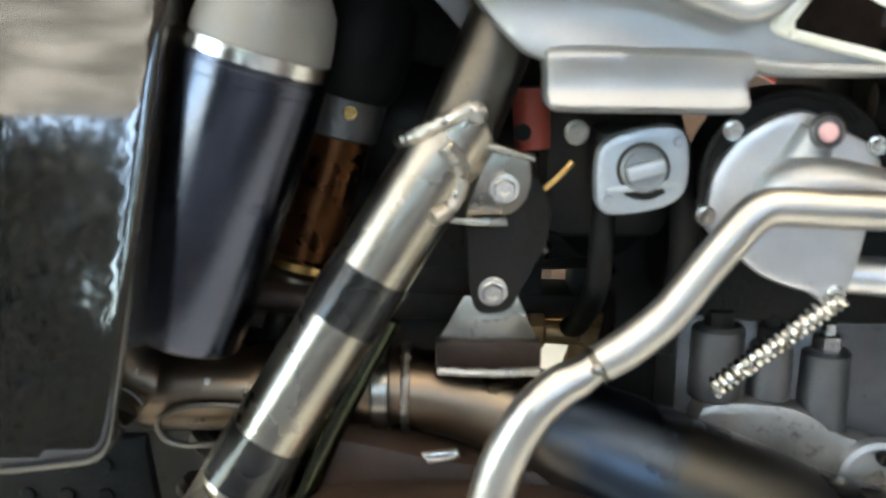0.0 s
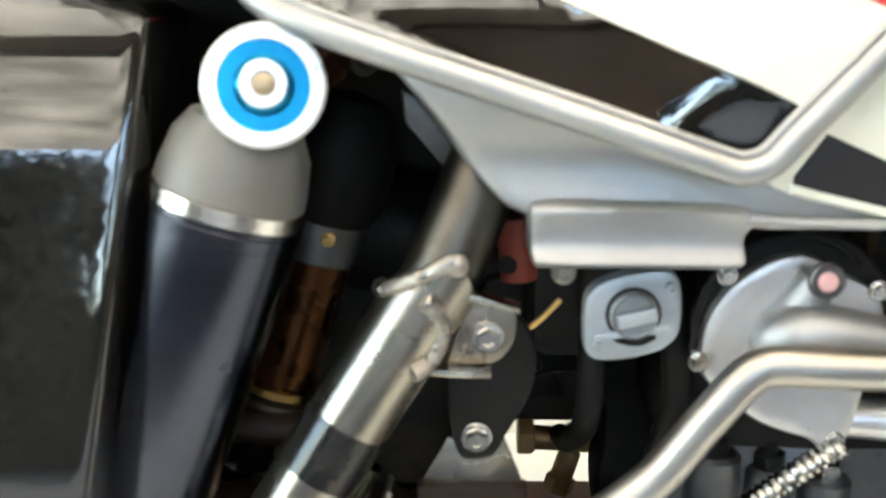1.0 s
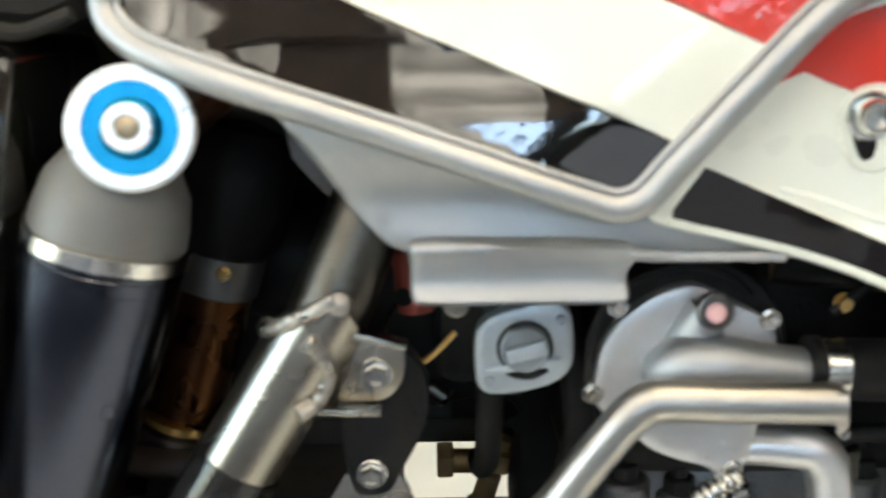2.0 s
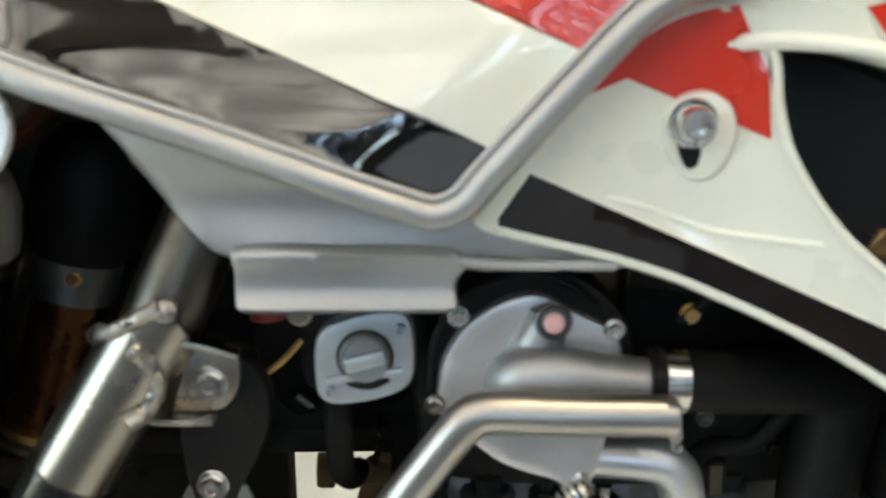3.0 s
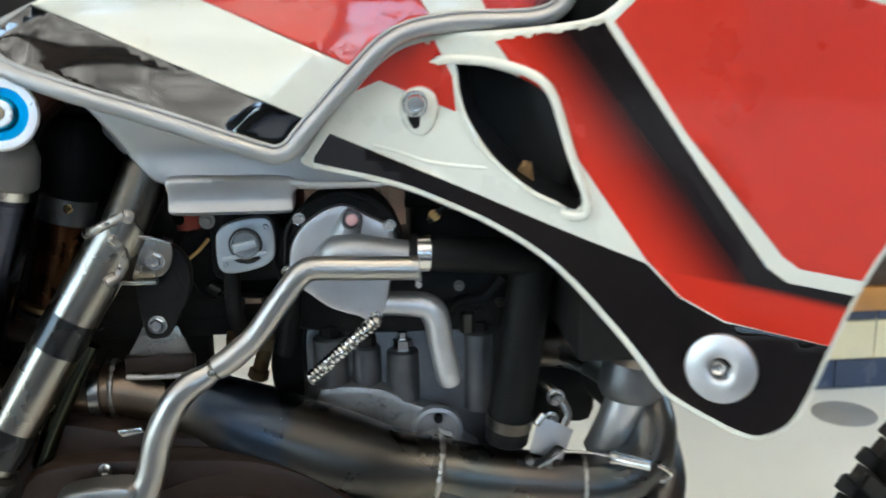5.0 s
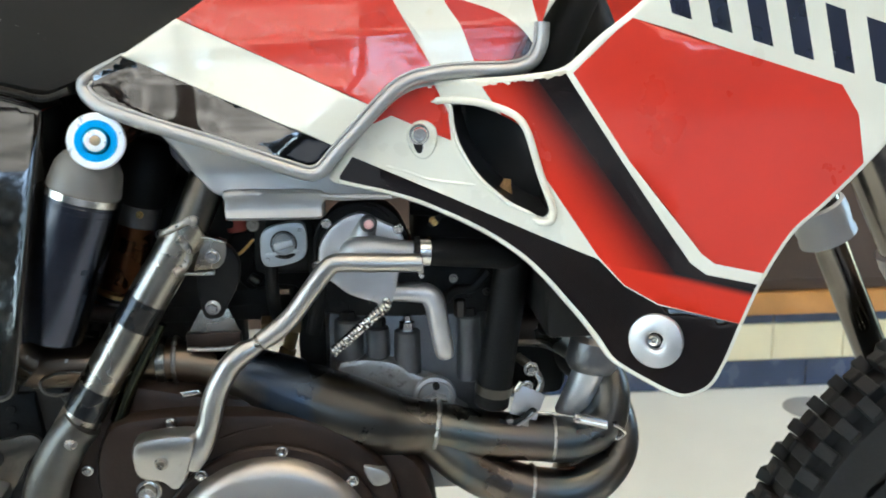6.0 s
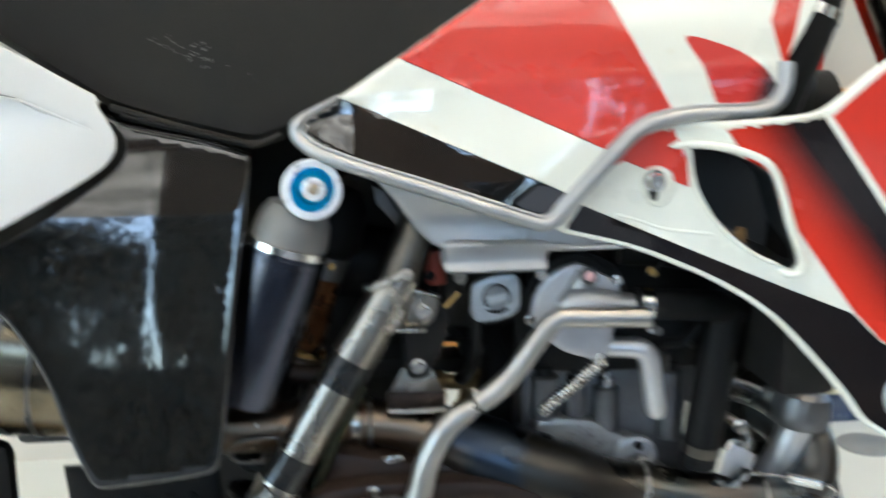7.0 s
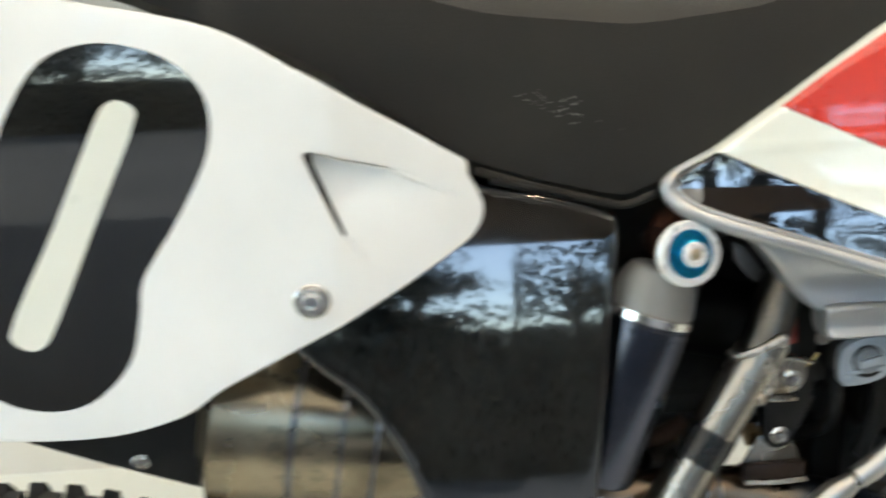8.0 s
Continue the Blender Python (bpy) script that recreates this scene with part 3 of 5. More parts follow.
tagged(new("hedge", hm), "dark green hedge added out of view to darken reflections", "hedge", kind="stuff")
# ceiling lamp with two warm bulbs
GLOW = mat("warm_bulb", (1, 0.9, 0.75), 0.4)
GLOW.node_tree.nodes["Principled BSDF"].inputs["Emission Color"].default_value = (1.0, 0.72, 0.42, 1)
GLOW.node_tree.nodes["Principled BSDF"].inputs["Emission Strength"].default_value = 60
lamp = thing("ceiling_lamp", "ceiling lamp with two warm glowing bulbs", "ceiling lamp")
part("base", block(0.42, 0.78, -0.66, -0.54, TOP - 0.01, TOP + 0.018, 0.006), BRIGHT, lamp)
for x in (0.5, 0.7):
    part("socket", rod((x, -0.6, TOP - 0.03), (x, -0.6, TOP - 0.075), 0.02), BRASS, lamp)
    part("bulb", lathe((x, -0.6, TOP - 0.075), (0, 0, -1), [(0, 0.014), (0.015, 0.02), (0.04, 0.032), (0.06, 0.033), (0.08, 0.022), (0.088, 0)], 24), GLOW, lamp)

# ---- the motorcycle ----
bike = thing("motorcycle", "red and white enduro motorcycle with bare metal frame and exhaust", "motorcycle")


def ease(v, w):
    """A soft knee: 0 below, v above, rounded over the width w."""
    return v if v > 40 * w else w * math.log1p(math.exp(v / w))


def tank_y(x, z):
    up, back = 0.06 - ease(0.951 - z, 0.006), 0.05 - ease(x - 0.037, 0.006)
    bend = up * 0.75 + back * 0.66
    return -0.1815 + 0.27 * ease(bend, 0.0015) + 1.0 * max(0, z - 0.9) ** 2 + 0.42 * ease(-0.035 - x, 0.012)


def tank_face(x, z):
    """The tank's side, swept out into a small fillet where it meets the flange."""
    gap = edge_gap([tank_edge], [(x, z)])[0]
    return tank_y(x, z) - 0.0008 * math.exp(-(gap / 0.0032) ** 2)


def shroud_y(x, z):
    return -0.168 - 0.43 * (max(0, x - 0.2) + 0.006 * math.exp(-((x - 0.2) / 0.02) ** 2)) + 0.25 * max(0, x - 0.38)


# fuel tank
rim = [(0.296, 0.990), (0.294, 0.972), (0.286, 0.960), (0.270, 0.955), (0.226, 0.954), (0.196, 0.949), (0.179, 0.940), (0.158, 0.919), (0.130, 0.889), (0.121, 0.879), (0.112, 0.876), (0.104, 0.878), (0.068, 0.890), (0.024, 0.904), (-0.020, 0.918), (-0.050, 0.929), (-0.061, 0.937), (-0.064, 0.945), (-0.058, 0.953), (-0.032, 0.968)]
tank_edge = [tuple(p) for p in curve(rim, 5)]
tank_out = tank_edge + [(0.012, 0.996), (0.045, 1.018), (0.085, 1.044), (0.13, 1.072), (0.18, 1.088), (0.26, 1.095), (0.34, 1.09), (0.345, 1.07), (0.326, 1.037), (0.311, 1.012)]
tank = part("fuel_tank", panel(tank_out, tank_face, 0.02, 0.0025, 0.0042, regions=[
    ([(-0.2, 0.75), (-0.2, 1.0395), (0.13, 0.8978), (0.25, 0.83)], 1),
    ([(-0.04, 1.0185), (0.16, 0.9285), (0.24, 0.9), (0.4, 1.2), (0, 1.2)], 2),
    ([(0.118, 1.1), (0.163, 1.037), (0.214, 0.948), (0.30, 0.94), (0.40, 1.0), (0.40, 1.1)], 0),
    ([tuple(p) for p in curve([(0.220, 1.009), (0.232, 0.988), (0.248, 0.952), (0.275, 0.95), (0.289, 0.967), (0.285, 0.979), (0.270, 0.993), (0.248, 1.003)], 5, True)], 3),
    ([(0.285, 1.02), (0.31, 1.09), (0.325, 1.09), (0.303, 1.01), (0.294, 0.985)], 2),
] ), [WHITE, TANK_BLACK, TANK_RED, TAIL], bike, "aluminium fuel tank painted red, white and black")
part("tank_far_side", panel([(x, z) for x, z in tank_out], lambda x, z: -tank_y(x, z), 0.003, 0.004, 0.03), RED, bike)
part("tank_top", lathe((0.20, 0, 0.93), (0, 0, 1), [(0.0, 0.12), (0.10, 0.13), (0.148, 0.11), (0.162, 0.05), (0.163, 0)], 40), WHITE, tank)
def flange_line(offset, proud):
    """The tank's rim, moved towards the tank's middle by the offset and out of its side."""
    E = np.array(tank_edge)
    t = np.gradient(E, axis=0)
    nrm = np.stack([-t[:, 1], t[:, 0]], 1) / np.linalg.norm(t, axis=1)[:, None]
    nrm *= np.sign(np.sum(nrm * (np.array([0.14, 1.0]) - E), axis=1))[:, None]
    return [(x, tank_y(x, z) - proud + 0.0012 * max(0, k - len(E) + 9), z) for k, (x, z) in enumerate(E + nrm * offset)]


thin = [1.0] * (len(tank_edge) - 9) + [0.92 - 0.09 * k for k in range(9)]
part("tank_flange", tube(flange_line(-0.0008, 0.0005), [0.0052 * f for f in thin], 16, 1), ALLOY, tank, "bare aluminium seam flange")
part("inner_bead", tube(flange_line(0.0050, 0.0012), [0.0016 * f for f in thin], 10, 1), ALLOY, tank)
part("seam_groove", tube(flange_line(0.0037, 0.0016), [0.0009 * f for f in thin], 8, 1), LIFTED_DARK, tank, "dark groove line along the flange")





def skirt_y(x, z):
    hollow = 0.006 * math.exp(-(((x - 0.06) / 0.06) ** 2 + ((z - 0.876) / 0.014) ** 2))
    return -0.166 + hollow + 0.28 * max(0, 0.03 - x) + 0.06 * max(0, 0.9 - z)


skirt_out = curve([(-0.027, 0.921), (-0.0115, 0.9095), (0.0038, 0.893), (0.0185, 0.8730), (0.0325, 0.8590), (0.0385, 0.8560), (0.044, 0.8545), (0.080, 0.852), (0.121, 0.851), (0.131, 0.850), (0.156, 0.850), (0.180, 0.851), (0.19, 0.858), (0.160, 0.890), (0.125, 0.884), (0.112, 0.878), (0.068, 0.892), (0.024, 0.906)], 4, True)
skirt_part = part("tank_skirt", panel(skirt_out, skirt_y, 0.02, 0.004, 0.006), ALLOY, tank, "bare cast aluminium tank skirt")
def lip_y(x, z):
    """A low crest along the top, a hollow, and a rolled lower edge; slightly wavy as cast."""
    wave = 0.0004 * noise.noise((x * 90, z * 60, 3.0))
    return -0.1655 + wave - 0.0034 * math.exp(-((z - 0.8393) / 0.0032) ** 2) - 0.0014 * math.exp(-((z - 0.8570) / 0.0026) ** 2)


lip = curve([(0.0425, 0.8610), (0.0415, 0.850), (0.0420, 0.840), (0.0455, 0.8365), (0.080, 0.8360), (0.117, 0.8360), (0.1205, 0.839), (0.1205, 0.848), (0.1245, 0.854), (0.118, 0.8600), (0.08, 0.8612)], 4, True)
part("mount_lip", panel(lip, lip_y, 0.024, 0.0030, 0.003), ALLOY, skirt_part)
part("edge_roll", bead([(0.120, -0.1665, 0.8560), (0.135, -0.166, 0.8545), (0.150, -0.166, 0.8540), (0.176, -0.166, 0.8535)], 0.0021, 5), ALLOY, skirt_part)
part("tank_tab", plate([(-0.008, 0.898), (0.004, 0.893), (0.018, 0.872), (0.010, 0.866), (-0.006, 0.884)], -0.118, 0.004), ALLOY_D, bike)

# radiator shroud
shroud_top = [(0.126, 0.870), (0.134, 0.8825), (0.1560, 0.9120), (0.177, 0.9335), (0.196, 0.9440), (0.225, 0.9485), (0.247, 0.9485), (0.286, 0.9525), (0.307, 0.958), (0.330, 0.980), (0.352, 0.999), (0.373, 1.020), (0.40, 1.045), (0.44, 1.058), (0.51, 1.045), (0.555, 1.01), (0.555, 0.965), (0.540, 0.915), (0.516, 0.882), (0.491, 0.854), (0.472, 0.834), (0.453, 0.798), (0.440, 0.763), (0.429, 0.731), (0.419, 0.712), (0.402, 0.703), (0.388, 0.705), (0.346, 0.727), (0.331, 0.747), (0.316, 0.766), (0.282, 0.803), (0.247, 0.826), (0.203, 0.845), (0.176, 0.854), (0.132, 0.865)]
shroud_out = [tuple(p) for p in curve(shroud_top, 4, True)]
scoop = [tuple(p) for p in curve([(0.2240, 0.9280), (0.248, 0.9250), (0.268, 0.9170), (0.2788, 0.9075), (0.2888, 0.8742), (0.2975, 0.8468), (0.2925, 0.8415), (0.268, 0.8530), (0.246, 0.872), (0.2315, 0.8945), (0.2262, 0.910)], 5, True)]


letters = []
for i in range(6):
    a = 0.377 + i * 0.0285
    z = 0.996 - (a - 0.377) * 0.34
    letters.append(([(a, z), (a + 0.014, z - 0.0048), (a + 0.004, z + 0.040), (a - 0.010, z + 0.045)], 5))
shroud_regions = [
    ([(0.1345, 0.8715), (0.1452, 0.8868), (0.167, 0.8772), (0.225, 0.853), (0.290, 0.827), (0.333, 0.811), (0.352, 0.791), (0.376, 0.778), (0.448, 0.762), (0.52, 0.74), (0.42, 0.66), (0.30, 0.68), (0.1345, 0.82)], 2),
    ([(0.10, 0.886), (0.177, 0.919), (0.2235, 0.8995), (0.2215, 0.921), (0.211, 0.943), (0.20, 0.97), (0.1, 0.97)], 1),
    ([(0.211, 0.943), (0.2215, 0.921), (0.234, 0.90), (0.30, 0.86), (0.244, 0.946), (0.237, 0.97), (0.2, 0.97)], 0),
    ([(0.238, 0.955), (0.289, 0.880), (0.333, 0.813), (0.352, 0.792), (0.376, 0.779), (0.448, 0.762), (0.50, 0.75), (0.50, 0.784), (0.452, 0.795), (0.410, 0.803), (0.398, 0.812), (0.384, 0.832), (0.348, 0.887), (0.297, 0.969)], 3),
    ([(0.312, 0.953), (0.350, 0.9935), (0.423, 0.969), (0.497, 0.945), (0.510, 0.924), (0.517, 0.884), (0.56, 0.87), (0.50, 0.80), (0.455, 0.804), (0.416, 0.8115), (0.406, 0.819), (0.352, 0.889)], 4),
] + letters
shroud = part("radiator_shroud", panel(shroud_out, shroud_y, 0.0035, 0.0035, 0.008, [scoop], shroud_regions, border=0.0042), [WHITE, RED, BLACK, FADE, RED, NAVY_INK], bike, "glossy radiator shroud painted red, white and black with a white border")
part("shroud_far_side", panel(shroud_out, lambda x, z: -shroud_y(x, z), 0.003, 0.003, 0.03), RED, bike)
chips = bmesh.new()
rc = random.Random(31)
for k in range(26):
    cx = rc.uniform(0.246, 0.31) if k < 18 else rc.uniform(0.20, 0.246)
    cz = float(np.interp(cx, [0.196, 0.225, 0.247, 0.286, 0.307], [0.9440, 0.9485, 0.9485, 0.9525, 0.958])) - 0.0046 + rc.uniform(-0.0008, 0.0012)
    a, r = rc.uniform(0, 6.28), rc.uniform(0.0007, 0.0022)
    ring = [(cx + r * 1.7 * rc.uniform(0.6, 1.2) * math.cos(a + q * 0.9), cz + r * rc.uniform(0.5, 1.2) * math.sin(a + q * 0.9)) for q in range(7)]
    chips.faces.new([chips.verts.new((x, shroud_y(x, z) - 0.0005, z)) for x, z in ring])
flakes = part("chipped_paint", chips, CREAM, shroud, "ragged yellowed paint chips along the border")
flakes["kind"] = "stuff"
# scoop: white lip and dark duct behind it
lip_path = curve([(0.208, 0.9300), (0.221, 0.9315), (0.250, 0.9287), (0.271, 0.9205), (0.2800, 0.9085), (0.2900, 0.8755), (0.2992, 0.849), (0.2985, 0.8400), (0.2915, 0.8378), (0.284, 0.8405)], 6)
part("scoop_lip", tube([(x, shroud_y(x, z) - 0.0015, z) for x, z in lip_path], [0.0006, 0.0014] + [0.0030] * (len(lip_path) - 5) + [0.002, 0.0014, 0.0006], 12, 1), WHITE, shroud)
left_lip = curve([(0.209, 0.9305), (0.2215, 0.9285), (0.2248, 0.9105), (0.2300, 0.894), (0.2445, 0.8713), (0.2665, 0.8523), (0.287, 0.8430)], 6)
part("scoop_edge", tube([(x, shroud_y(x, z) - 0.001, z) for x, z in left_lip], [0.0004, 0.0010] + [0.0017] * (len(left_lip) - 4) + [0.0012, 0.0006], 10, 1), WHITE, shroud)
duct = bmesh.new()
rings = []
for d, s in ((0.002, 1.0), (0.03, 0.97), (0.06, 0.9)):
    cx, cz = 0.255, 0.888
    rings.append([duct.verts.new((cx + (x - cx) * s + d * 0.2, shroud_y(x, z) + d, cz + (z - cz) * s)) for x, z in scoop])
for A, B in zip(rings, rings[1:]):
    for k in range(len(A)):
        duct.faces.new((A[k], A[(k + 1) % len(A)], B[(k + 1) % len(A)], B[k]))
duct.faces.new(rings[-1])
part("scoop_duct", duct, mat("black_duct_plastic", (0.018, 0.0183, 0.019), 0.42, 0, 0, 0.2, 25, 0.1, 300, 0.08), shroud, "black plastic air duct")
part("mesh_screen", panel([(0.260, 0.855), (0.267, 0.867), (0.273, 0.866), (0.275, 0.847), (0.264, 0.849)], lambda x, z: -0.170, 0.001, 0.001, 0.003), MESHB, shroud, "small patch of brass wire mesh")
# raised pad round the tank bolt
pad = [tuple(p) for p in curve([(0.1885, 0.903), (0.1925, 0.912), (0.202, 0.9155), (0.2105, 0.911), (0.213, 0.902), (0.2105, 0.892), (0.2045, 0.885), (0.197, 0.8855), (0.191, 0.893)], 4, True)]
part("bolt_pad", panel(pad, lambda x, z: shroud_y(x, z) - 0.003, 0.004, 0.003, 0.004), WHITE, shroud)
bolt((0.1985, -0.1745, 0.9045), 0.0125, shroud, socket=True)
slot_pts = [tuple(p) for p in curve([(0.193, 0.902), (0.196, 0.9105), (0.2025, 0.911), (0.2055, 0.9035), (0.2035, 0.893), (0.198, 0.889), (0.1945, 0.894)], 4, True)]
part("bolt_slot", plate(slot_pts, -0.1742, 0.002, 0.0006), DARK, shroud, "dark adjustment slot")
ridge = curve([(0.170, 0.8790), (0.186, 0.8748), (0.206, 0.8680), (0.226, 0.8658), (0.243, 0.8648)], 5)
part("crease", tube([(x, shroud_y(x, z) + 0.0008, z) for x, z in ridge], [0.0004] + [0.0016] * (len(ridge) - 2) + [0.0006], 8, 1), WHITE, shroud)
WAX = Vector((-0.52, -0.85, 0.1)).normalized()
big = part("shroud_washer", lathe((0.3755, -0.2445, 0.7500), WAX, [(-0.004, 0.0205), (0.001, 0.0214), (0.0026, 0.0214), (0.0038, 0.0206), (0.0042, 0.0192), (0.0050, 0.0150), (0.0054, 0.0100), (0.0052, 0.0080), (0.0044, 0.0070), (0.0010, 0.0066), (-0.0020, 0.0064), (-0.0020, 0)], 56), COVER, shroud, "large satin alloy washer")
part("screw", lathe(Vector((0.3735, -0.2445, 0.7500)) - WAX * 0.002, WAX, [(-0.001, 0.0052), (0.002, 0.0050), (0.0034, 0.0040), (0.0024, 0.0026), (0.0010, 0.0022), (0.0010, 0)], 18), BRIGHT, big)
# black tube with a metal band in the gap between tank and shroud
ht = part("steering_hose", tube([(0.300, -0.135, 0.930), (0.315, -0.135, 0.972), (0.335, -0.13, 1.015), (0.352, -0.12, 1.06)], 0.017, 24), RUBBER, bike, "thick black tube")
part("band", tube([(0.3385, -0.128, 1.022), (0.342, -0.127, 1.030)], 0.0182, 24), BRIGHT, ht)

# seat
seat_bm = bmesh.new()
rows = []
sx = np.linspace(-0.62, 0.16, 60)
for x in sx:
    base = np.interp(x, [-0.62, -0.405, -0.296, -0.194, -0.150, -0.094, -0.063, -0.028, 0.014, 0.085, 0.16], [1.15, 1.078, 1.031, 0.964, 0.950, 0.936, 0.947, 0.968, 0.994, 1.040, 1.085])
    top = np.interp(x, [-0.62, -0.4, -0.3, -0.18, -0.08, 0.0, 0.08, 0.16], [1.20, 1.14, 1.105, 1.080, 1.072, 1.073, 1.088, 1.12])
    w = np.interp(x, [-0.62, -0.3, -0.1, 0.16], [0.125, 0.15, 0.146, 0.12])
    prof = [(-w + 0.03, base - 0.004), (-w + 0.008, base - 0.003), (-w, base + 0.004)]
    for f in (0.25, 0.5, 0.7, 0.85):
        prof.append((-w + 0.012 * f * f, base + (top - base) * f))
    prof += [(-w * 0.82, base + (top - base) * 0.955), (-w * 0.6, top - 0.001), (-w * 0.3, top + 0.001)]
    prof = prof + [(0, top + 0.002)] + [(-y, z) for y, z in prof[::-1]]
    rows.append([seat_bm.verts.new((x, y, z)) for y, z in prof])
for A, B in zip(rows, rows[1:]):
    for k in range(len(A) - 1):
        seat_bm.faces.new((A[k], A[k + 1], B[k + 1], B[k]))
    seat_bm.faces.new((A[-1], A[0], B[0], B[-1]))
seat_bm.faces.new(rows[0]), seat_bm.faces.new(rows[-1])
seat = part("seat", seat_bm, VINYL, bike, "scuffed black vinyl seat")
seam = [(x, -0.150, z) for x, z in ((-0.194, 0.963), (-0.15, 0.949), (-0.11, 0.938), (-0.094, 0.935), (-0.075, 0.941))]
part("piping", tube(seam, 0.003, 10), VINYL, seat)

sc = bmesh.new()
rs = random.Random(12)
for i in range(38):
    cx, cz = rs.gauss(-0.142, 0.013), rs.gauss(1.003, 0.005)
    cz -= (cx + 0.142) * 0.35
    a, s = rs.uniform(0, 3.14), rs.uniform(0.0003, 0.0009)
    sc.faces.new([sc.verts.new((cx + s * rs.uniform(0.5, 1.3) * math.cos(a + q * 1.257) * 1.5, -0.1465, cz + s * rs.uniform(0.5, 1.2) * math.sin(a + q * 1.257))) for q in range(5)])
scuff = part("scuff_marks", sc, mat("pale_scuff", (0.19, 0.18, 0.165), 0.7), seat, "pale scuff marks")
scuff["kind"] = "stuff"

# air box panel
def airbox_y(x, z):
    return -0.158 + 0.2 * (z - 0.90) + 0.6 * max(0, z - 0.86) ** 2 + 0.05 * max(0, -0.17 - x)


air_out = [tuple(p) for p in curve([(-0.185, 0.952), (-0.140, 0.942), (-0.108, 0.9325), (-0.0985, 0.926), (-0.0993, 0.905), (-0.1083, 0.840), (-0.1182, 0.765), (-0.1255, 0.711), (-0.129, 0.7035), (-0.137, 0.700), (-0.180, 0.695), (-0.212, 0.693), (-0.220, 0.700), (-0.235, 0.735), (-0.248, 0.770), (-0.274, 0.812), (-0.305, 0.838), (-0.330, 0.870), (-0.29, 0.95), (-0.22, 0.965)], 5, True)]
air = part("airbox", panel(air_out, airbox_y, 0.06, 0.005, 0.0045, rows=(0.1, 0.25, 0.45, 0.7, 1.0)), PANEL, bike, "glossy black plastic airbox with scuffs")
part("top_seam", tube([(-0.185, -0.159, 0.957), (-0.14, -0.159, 0.946), (-0.10, -0.157, 0.936)], 0.0022, 8), RUBBER, air)
part("airbox_inner", block(-0.30, -0.12, -0.10, 0.12, 0.69, 0.93, 0.01), LIFTED_DARK, bike)

# white side panel with its black oval
def side_y(x, z):
    return -0.190 + 0.28 * max(0, x + 0.285) + 1.2 * max(0, 0.86 - z) ** 2 + 0.9 * max(0, z - 1.0) ** 2


side_out = [tuple(p) for p in curve([(-0.62, 1.105), (-0.52, 1.095), (-0.430, 1.078), (-0.350, 1.060), (-0.294, 1.0285), (-0.240, 0.9965), (-0.208, 0.9765), (-0.2015, 0.9725), (-0.2000, 0.9700), (-0.1995, 0.9635), (-0.194, 0.953), (-0.190, 0.942), (-0.192, 0.931), (-0.202, 0.9195), (-0.251, 0.891), (-0.306, 0.864), (-0.361, 0.837), (-0.388, 0.820), (-0.435, 0.809), (-0.505, 0.811), (-0.62, 0.83)], 5, True)]
oval = [tuple(p) for p in curve([(-0.416, 1.054), (-0.378, 1.044), (-0.357, 1.021), (-0.357, 0.990), (-0.376, 0.953), (-0.403, 0.912), (-0.408, 0.887), (-0.417, 0.858), (-0.443, 0.834), (-0.474, 0.830), (-0.505, 0.844), (-0.525, 0.88), (-0.52, 0.93), (-0.500, 0.965), (-0.482, 0.992), (-0.473, 1.012), (-0.450, 1.044)], 4, True)]
slot = [tuple(p) for p in curve([(-0.4070, 1.021), (-0.3970, 1.012), (-0.4290, 0.945), (-0.4630, 0.877), (-0.4750, 0.870), (-0.4870, 0.881), (-0.4520, 0.948), (-0.4180, 1.015)], 4, True)]


def side_full(x, z):
    """The triangular dent: deepest along its upper left edges, running out to the lower right."""
    y = side_y(x, z)
    if inside([(-0.300, 0.984), (-0.248, 0.970), (-0.203, 0.947), (-0.262, 0.908), (-0.281, 0.934)], [(x, z)])[0]:
        a = max(0.0, min(1.0, ((x + 0.262) * -0.55 + (z - 0.908) * 0.834) / 0.062))
        y += 0.012 * a * a
    return y


vent = [tuple(p) for p in curve([(-0.280, 0.931), (-0.290, 0.953), (-0.3015, 0.982), (-0.2985, 0.985), (-0.275, 0.979), (-0.245, 0.9702), (-0.275, 0.9776), (-0.2972, 0.982), (-0.2878, 0.9545), (-0.2788, 0.933)], 3, True)]
side = part("side_panel", panel(side_out, side_full, 0.003, 0.0012, 0.0055, [vent], regions=[(oval, 1), (slot, 2), ([(-0.3015, 0.9852), (-0.248, 0.9714), (-0.2015, 0.9475), (-0.262, 0.9074), (-0.2822, 0.934)], 0), ([(-0.300, 0.984), (-0.248, 0.970), (-0.203, 0.947), (-0.262, 0.908), (-0.281, 0.934)], 0)]), [WPLAST, PANEL, WHITE], bike, "white plastic side panel with a black oval marking")
part("side_panel_far", panel(side_out, lambda x, z: -side_y(x, z), 0.003, 0.003, 0.03), WPLAST, bike)
part("vent_backing", panel([(-0.31, 0.92), (-0.31, 0.995), (-0.23, 0.98), (-0.27, 0.92)], lambda x, z: side_y(x, z) + 0.018, 0.002, 0.001, 0.02), DARK, side)
bolt((-0.302, -0.191, 0.892), 0.013, side, socket=True)
part("screw_cup", lathe((-0.302, -0.1905, 0.892), (0, -1, 0), [(-0.002, 0.0115), (0.0012, 0.0115), (0.0016, 0.0108), (0.0004, 0.0095)], 28), BRIGHT, side)

